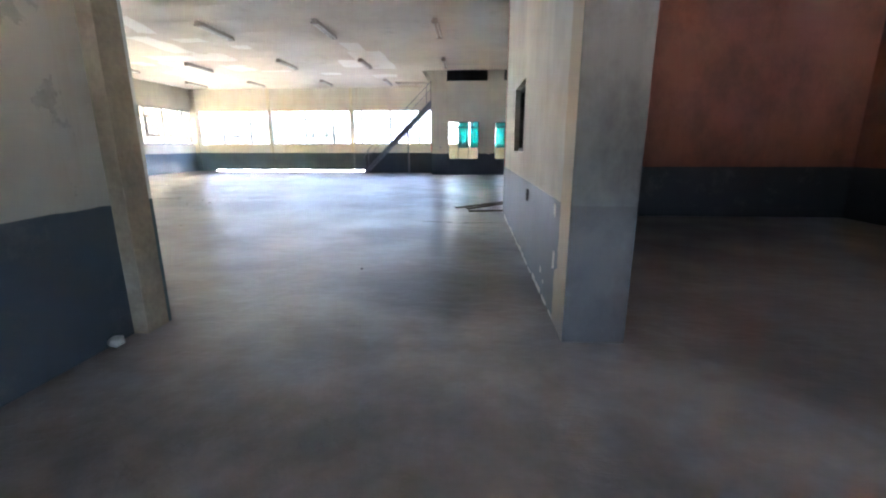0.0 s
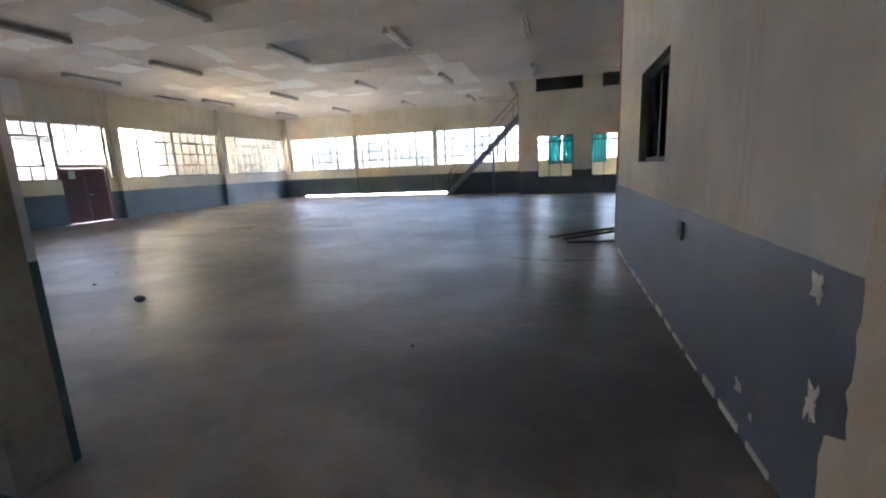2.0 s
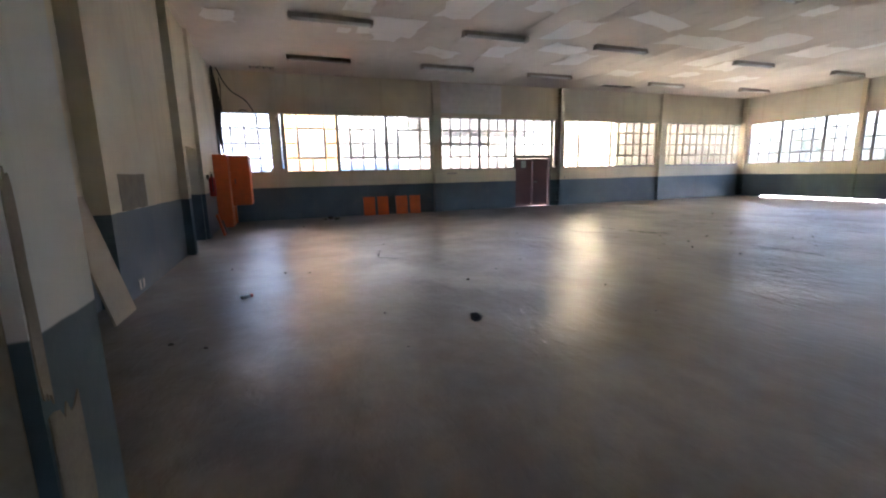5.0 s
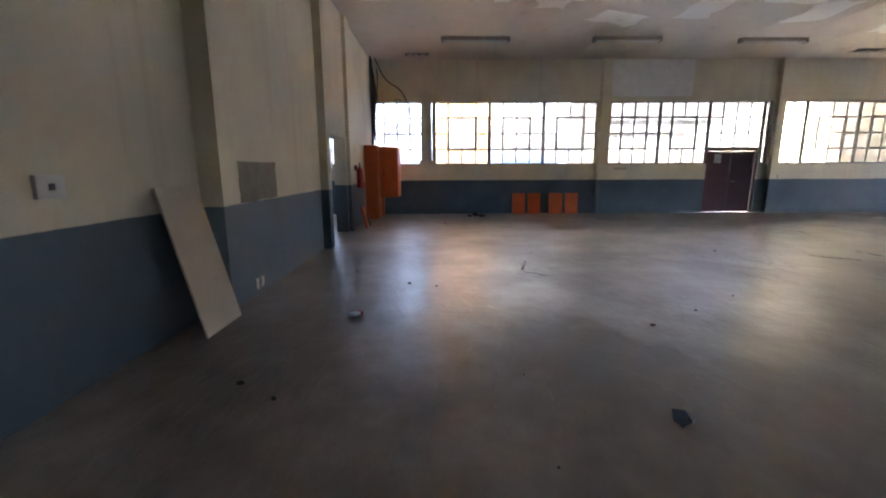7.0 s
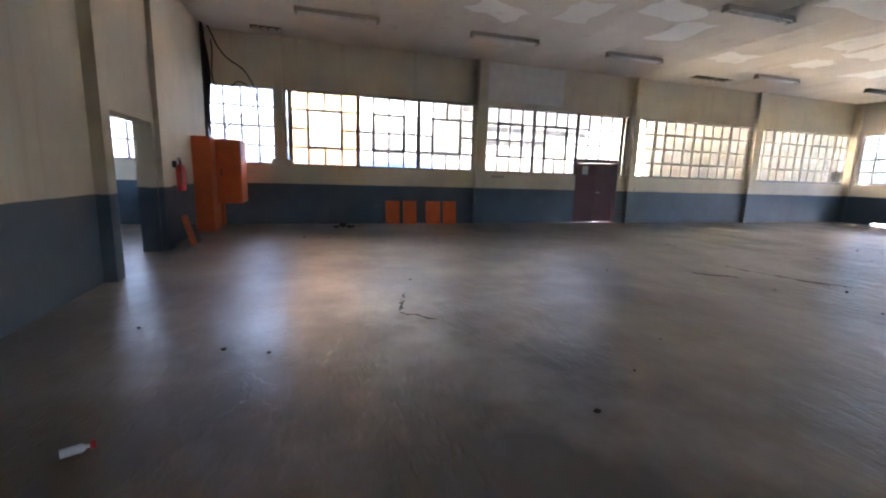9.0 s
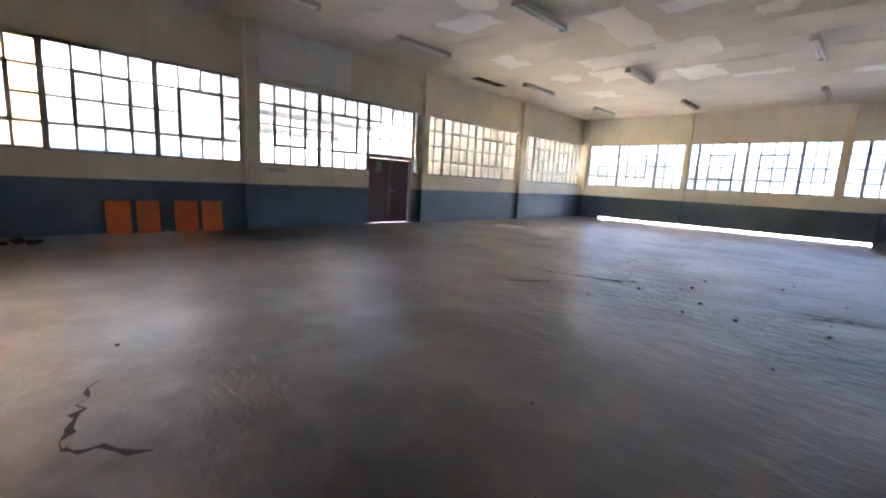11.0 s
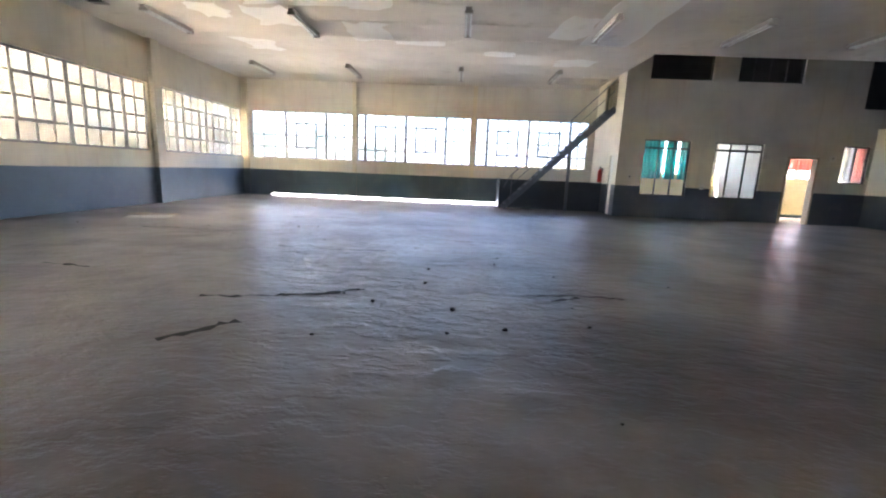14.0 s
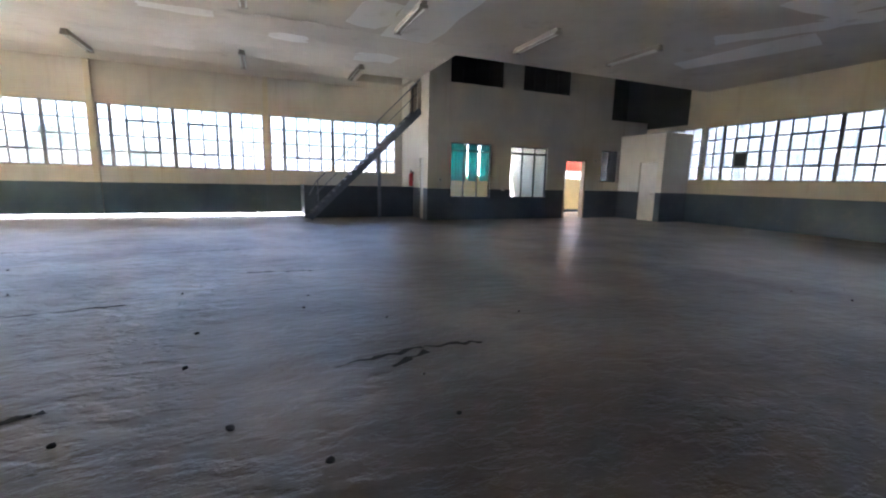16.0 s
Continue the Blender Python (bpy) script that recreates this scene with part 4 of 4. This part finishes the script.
socket((-5.42, 1.9, 1.26), (-5.22, 1.93, 1.4))
socket((0.735, 5.4, 0.8), (0.76, 5.52, 0.94), label="dark broken wall socket box", mat=M_DARKSTEEL)
socket((0.87, OFFICE - 0.02, 1.04), (1.0, OFFICE, 1.2))
socket((-1.6, OFFICE - 0.02, 1.3), (-1.48, OFFICE, 1.45))
socket((5.0, OFFICE - 0.03, 2.15), (5.2, OFFICE, 2.35), "wall_clock", "small round-cornered grey wall box")


tagged(boxes("pane_board", [((PE - 0.02, 18.48, 2.06), (PE + 0.02, 18.85, 2.48))], M_BLACK, None, 0.003), "dark board filling a missing window pane", "board", "", "structure")


# ---- floor clutter ----
def stone(x, y, s, mat, name="rubble_piece", label="small dark lump of rubble on the floor", flat=0.6, seed=0, cat="rubble", group="floor rubble"):
    r = random.Random(seed)
    bm = bmesh.new()
    bmesh.ops.create_icosphere(bm, subdivisions=1, radius=s)
    for v in bm.verts:
        v.co *= r.uniform(0.65, 1.2)
        v.co.z *= flat
    zmin = min(v.co.z for v in bm.verts)
    for v in bm.verts:
        v.co += Vector((x, y, -zmin))
    return tagged(finish(name, bm, mat), label, cat, group)


SPOTS = [(-6.8, 13.52), (-7.73, 13.04), (-7.37, 11.35), (-6.13, 11.07), (-10.8, 16.42), (-8.42, 11.89), (-8.18, 11.5), (-7.71, 12.29), (-8.48, 10.57), (-7.94, 3.86), (-8.6, 3.07), (-6.44, 6.2), (-13.93, 4.38), (-7.4, 10.75), (-6.9, 10.9), (-7.8, 4.2), (-5.2, 3.2), (-5.4, 2.9), (-9.9, 5.8)]
for i, (x, y) in enumerate(SPOTS):
    stone(x, y, 0.018 + 0.014 * ((i * 37) % 5) / 5, M_RUBBLE, seed=i)
rub = random.Random(12)
for i in range(55):
    stone(rub.uniform(-15.5, 0.2), rub.uniform(4.0, 20.0), rub.uniform(0.008, 0.02), M_RUBBLE, seed=100 + i)
stone(-4.9, 5.62, 0.075, plain("dark_blue_plastic", (0.02, 0.035, 0.065), 0.35, 0.3, 20), "crumpled_bag", "crumpled dark plastic scrap on the floor", 0.75, 3, "litter", "litter")
for i, (dx, dy, s) in enumerate([(0, 0, 0.11), (0.12, 0.15, 0.09), (-0.05, 0.25, 0.07), (0.05, -0.16, 0.08)]):
    stone(-15.6 + dx, 5.3 + dy, s, M_RUBBLE, seed=70 + i)
stone(-2.6, 2.78, 0.07, M_PAPER, "crumpled_cup", "crumpled white plastic cup beside the jamb", 0.8, 9, "litter", "litter")

bottle = empty("plastic_bottle", "small clear bottle with a red cap lying on the floor", "bottle", (-6.73, 3.35, 0.024))
bottle.rotation_euler = (0, 0, radians(115))
bottle.scale = (0.7, 0.7, 0.7)
bm = bmesh.new()
for a, b, r1, r2 in ((0, 0.12, 0.033, 0.033), (0.12, 0.15, 0.033, 0.013), (0.15, 0.165, 0.013, 0.013)):
    add_tube(bm, (a, 0, 0), (b, 0, 0), r1, 12, 0, r2)
finish("bottle_body", bm, M_PLASTIC, bottle, True)
bm = bmesh.new()
add_tube(bm, (0.165, 0, 0), (0.2, 0, 0), 0.03, 12)
finish("cap", bm, M_REDGLOSS, bottle)


def crack(pts, w, seed):
    """A shallow broken line in the floor, ragged and dark."""
    r = random.Random(seed)
    bm = bmesh.new()
    prev = None
    for (x0, y0), (x1, y1) in zip(pts, pts[1:]):
        n = max(2, int(math.hypot(x1 - x0, y1 - y0) / 0.06))
        nx, ny = (y0 - y1), (x1 - x0)
        q = math.hypot(nx, ny)
        nx, ny = nx / q, ny / q
        for i in range(n + 1):
            f = i / n
            x, y = x0 + (x1 - x0) * f + r.uniform(-0.03, 0.03), y0 + (y1 - y0) * f + r.uniform(-0.03, 0.03)
            k = w * r.uniform(0.1, 1.0) ** 1.5
            cur = (bm.verts.new((x + nx * k, y + ny * k, 0.004)), bm.verts.new((x - nx * k, y - ny * k, 0.004)))
            if prev:
                bm.faces.new((prev[0], cur[0], cur[1], prev[1]))
            prev = cur
    return tagged(finish("floor_crack", bm, M_RUBBLE), "dark broken crack in the concrete floor", "crack", "", "structure")


crack([(-9.9, 11.4), (-9.2, 11.55), (-8.5, 11.75)], 0.06, 1)
crack([(-8.9, 11.6), (-8.35, 11.95)], 0.09, 2)
crack([(-6.7, 11.95), (-6.0, 12.1), (-5.45, 12.05)], 0.035, 3)
crack([(-6.3, 11.85), (-6.0, 12.0)], 0.06, 4)
crack([(-10.3, 14.2), (-9.3, 14.1), (-8.4, 14.25)], 0.04, 5)
crack([(-9.6, 10.3), (-9.2, 10.8)], 0.07, 6)
crack([(-12.5, 12.4), (-11.8, 12.3)], 0.05, 7)
crack([(-9.3, 5.6), (-8.6, 5.4), (-8.3, 5.7)], 0.03, 8)
crack([(-13.6, 15.5), (-12.9, 15.6)], 0.06, 9)
crack([(-11.6, 18.2), (-10.6, 18.3)], 0.05, 10)
crack([(-7.4, 15.5), (-6.3, 15.4)], 0.05, 11)
crack([(-0.9, 8.4), (-0.1, 8.2), (0.5, 8.3)], 0.05, 12)
crack([(-9.0, 17.6), (-7.5, 17.7)], 0.04, 13)
# cardboard and papers by the west wall
for i, (x, y, w, d, t) in enumerate([(-14.45, 16.9, 0.9, 0.5, 0.3), (-14.9, 17.3, 0.6, 0.45, -0.4), (-14.3, 17.4, 0.35, 0.3, 0.9)]):
    bm = bmesh.new()
    add_box(bm, (-w / 2, -d / 2, 0), (w / 2, d / 2, 0.006))
    bmesh.ops.subdivide_edges(bm, edges=bm.edges, cuts=3, use_grid_fill=True)
    for v in bm.verts:
        v.co.z += 0.006 + 0.035 * abs(noise.noise((v.co.x * 3 + i, v.co.y * 3, 0)))
    bmesh.ops.transform(bm, verts=bm.verts, matrix=pose(x, y, 0.004 * i, 0, 0, math.degrees(t)))
    tagged(finish("cardboard_sheet", bm, M_BOARD if i else M_PAPER), "flattened pale cardboard sheet lying on the floor", "cardboard", "cardboard sheets")
tagged(boxes("skirt_flakes", [((0.752, 3.5 + 0.35 * k, 0.0), (0.76, 3.5 + 0.35 * k + 0.2 + 0.1 * (k % 3) / 3, 0.02 + 0.012 * (k % 4))) for k in range(16)], M_FLAKE), "flaked white plaster along the wall foot", "trim", "", "structure")
# loose planks at the wall end
for i, (a, b) in enumerate([((-0.3, 10.25, 0.015), (1.0, 11.4, 0.03)), ((-0.05, 9.9, 0.04), (1.6, 10.6, 0.2)), ((0.0, 9.72, 0.015), (1.5, 9.95, 0.02))]):
    bm = bmesh.new()
    d = Vector(b) - Vector(a)
    add_box(bm, (-d.length / 2, -0.06, -0.012), (d.length / 2, 0.06, 0.012))
    q = d.to_track_quat("X", "Z").to_matrix().to_4x4()
    q.translation = (Vector(a) + Vector(b)) / 2
    bmesh.ops.transform(bm, verts=bm.verts, matrix=q)
    tagged(finish("loose_plank", bm, M_WOOD), "dark weathered timber plank lying on the floor", "plank", "loose planks")


# ---- outside ----
def corrugated(name, axis, pos, u0, u1, z0, z1, mat, label, pitch=0.18):
    bm = bmesh.new()
    n = int((u1 - u0) / (pitch / 6))
    prev = None
    for i in range(n + 1):
        u = u0 + (u1 - u0) * i / n
        w = 0.028 * math.sin(2 * math.pi * u / pitch)
        cur = [bm.verts.new(place(axis, pos, u, w, z)) for z in (z0, z1)]
        if prev:
            bm.faces.new((prev[0], cur[0], cur[1], prev[1]))
        prev = cur
    ob = finish(name, bm, mat, None, True)
    mod = ob.modifiers.new("gauge", "SOLIDIFY")
    mod.thickness = 0.003
    return tagged(ob, label, "cladding", "", "structure")


corrugated("cladding_west", "x", WEST - 1.1, 4.2, 9.4, 1.95, 4.4, M_SHEETW, "white translucent corrugated screen outside the windows")
corrugated("cladding_west_far", "x", WEST - 1.1, 14.9, 26.0, -0.06, 4.4, M_SHEETY, "cream translucent corrugated screen outside the windows")
corrugated("cladding_east", "x", EAST + 0.9, 8.5, 22.4, -0.06, 4.6, M_SHEETW, "white translucent corrugated screen outside the windows")
tagged(boxes("yard_wall", [((-4.5, 28.6, -0.06), (14.0, 28.8, 1.75))], M_YELLOW, None, 0.01), "low yellow yard wall", "yard wall", "", "structure")
# canopy outside the door
canopy = empty("door_canopy", "sheet-metal canopy on posts outside the double door", "canopy", (-20, 12, 0))
bm = bmesh.new()
for i in range(60):
    y = 8.6 + i * 0.1
    add_tube(bm, (-16.75, y, 3.56), (-21.5, y, 2.95), 0.03, 5)
add_box(bm, (-21.5, 8.5, 2.9), (-16.75, 14.7, 2.96))
for v in bm.verts:
    if v.co.z < 2.965 and v.co.x > -17:
        v.co.z += 0.61
under(canopy, finish("sheet_roof", bm, M_FARWHITE))
under(canopy, boxes("beam", [((-21.55, 8.5, 2.7), (-21.4, 14.7, 2.9)), ((-19.0, 8.5, 2.98), (-18.9, 14.7, 3.16))], M_STEEL, None, 0.01))
for y in (8.8, 14.4):
    under(canopy, boxes("post", [((-21.52, y - 0.05, -0.06), (-21.42, y + 0.05, 2.72))], M_STEEL, None, 0.01))


def vehicle(x, y, turn, mat, label):
    e = empty("parked_van", label, "van", (x, y, -0.06), "parked vans")
    e.rotation_euler = (0, 0, turn)
    bm = bmesh.new()
    prof = [(-2.3, 0.35), (-2.3, 1.9), (-2.0, 2.05), (1.0, 2.05), (1.5, 1.35), (2.25, 1.15), (2.35, 0.35)]
    l = [bm.verts.new((a, -0.9, z)) for a, z in prof]
    r = [bm.verts.new((a, 0.9, z)) for a, z in prof]
    bm.faces.new(l)
    bm.faces.new(r)
    for i in range(len(prof)):
        bm.faces.new((l[i], l[i - 1], r[i - 1], r[i]))
    bmesh.ops.bevel(bm, geom=list(bm.edges), offset=0.06, segments=2, affect="EDGES")
    finish("body", bm, mat, e)
    boxes("side_glass", [((-1.9, -0.915, 1.25), (0.9, -0.89, 1.8)), ((-1.9, 0.89, 1.25), (0.9, 0.915, 1.8))], M_BLACK, e, 0.01)
    for a in (-1.45, 1.45):
        for s in (-0.85, 0.85):
            bm = bmesh.new()
            add_tube(bm, (a, s - 0.1, 0.34), (a, s + 0.1, 0.34), 0.34, 16)
            finish("wheel", bm, M_BLACK, e)
    return e


vehicle(-27.0, 9.5, radians(80), M_BLUE, "blue parked van in the yard")
vehicle(-27.5, 4.8, radians(92), M_BLUE, "blue parked van in the yard")
vehicle(-9.0, 40.0, radians(4), M_FARWHITE, "white parked van beyond the yard")


def building(name, lo, hi, label, nwin, axis):
    e = empty(name, label, "building", lo)
    under(e, boxes("wall", [(lo, hi)], M_FARWHITE))
    under(e, boxes("roof", [((lo[0] - 0.4, lo[1] - 0.4, hi[2]), (hi[0] + 0.4, hi[1] + 0.4, hi[2] + 0.3))], M_ROOF))
    for i in range(nwin):
        if axis == "x":
            y = lo[1] + (hi[1] - lo[1]) * (i + 0.5) / nwin
            w = boxes("window", [((hi[0] - 0.02, y - 0.8, 1.2), (hi[0] + 0.05, y + 0.8, 2.6))], M_ROOF)
        else:
            x = lo[0] + (hi[0] - lo[0]) * (i + 0.5) / nwin
            w = boxes("window", [((x - 0.8, lo[1] - 0.05, 1.2), (x + 0.8, lo[1] + 0.02, 2.6))], M_ROOF)
        under(e, w)


building("far_building", (-45.0, -12.0, -0.06), (-36.0, 14.0, 4.6), "white single-storey building across the yard", 7, "x")
building("far_shed", (-14.0, 62.0, -0.06), (6.0, 72.0, 4.2), "white low shed in the distance", 5, "y")


def tree(x, y, h, seed):
    r = random.Random(seed)
    e = empty("tree", "leafy green tree beyond the yard", "tree", (x, y, -0.06), "yard trees")
    bm = bmesh.new()
    add_tube(bm, (0, 0, 0), (0.1, 0, h * 0.5), 0.18, 8, 0, 0.11)
    ends = []
    for k in range(7):
        a, l = r.uniform(0, 6.28), r.uniform(0.9, 2.0)
        p = (0.1 + l * math.cos(a), l * math.sin(a), h * r.uniform(0.55, 0.95))
        add_tube(bm, (0.1, 0, h * r.uniform(0.35, 0.5)), p, 0.07, 6, 0, 0.02)
        ends.append(p)
    finish("trunk", bm, M_BARK, e)
    bm = bmesh.new()
    for k in range(900):
        c = r.choice(ends)
        p = Vector(c) + Vector((r.gauss(0, 0.6), r.gauss(0, 0.6), r.gauss(0, 0.45)))
        s = r.uniform(0.08, 0.16)
        t = Euler((r.uniform(0, 6), r.uniform(0, 6), r.uniform(0, 6))).to_matrix()
        bm.faces.new([bm.verts.new(p + t @ Vector(q)) for q in ((-s, 0, 0), (0, -s * 0.5, 0), (s, 0, 0.02), (0, s * 0.5, 0))])
    tagged(finish("leaves", bm, M_LEAF, e), "", "", "", "stuff")


tree(-21.0, 46.0, 4.2, 1)
tree(-16.5, 48.0, 3.6, 2)
tree(-24.5, 44.0, 3.8, 3)
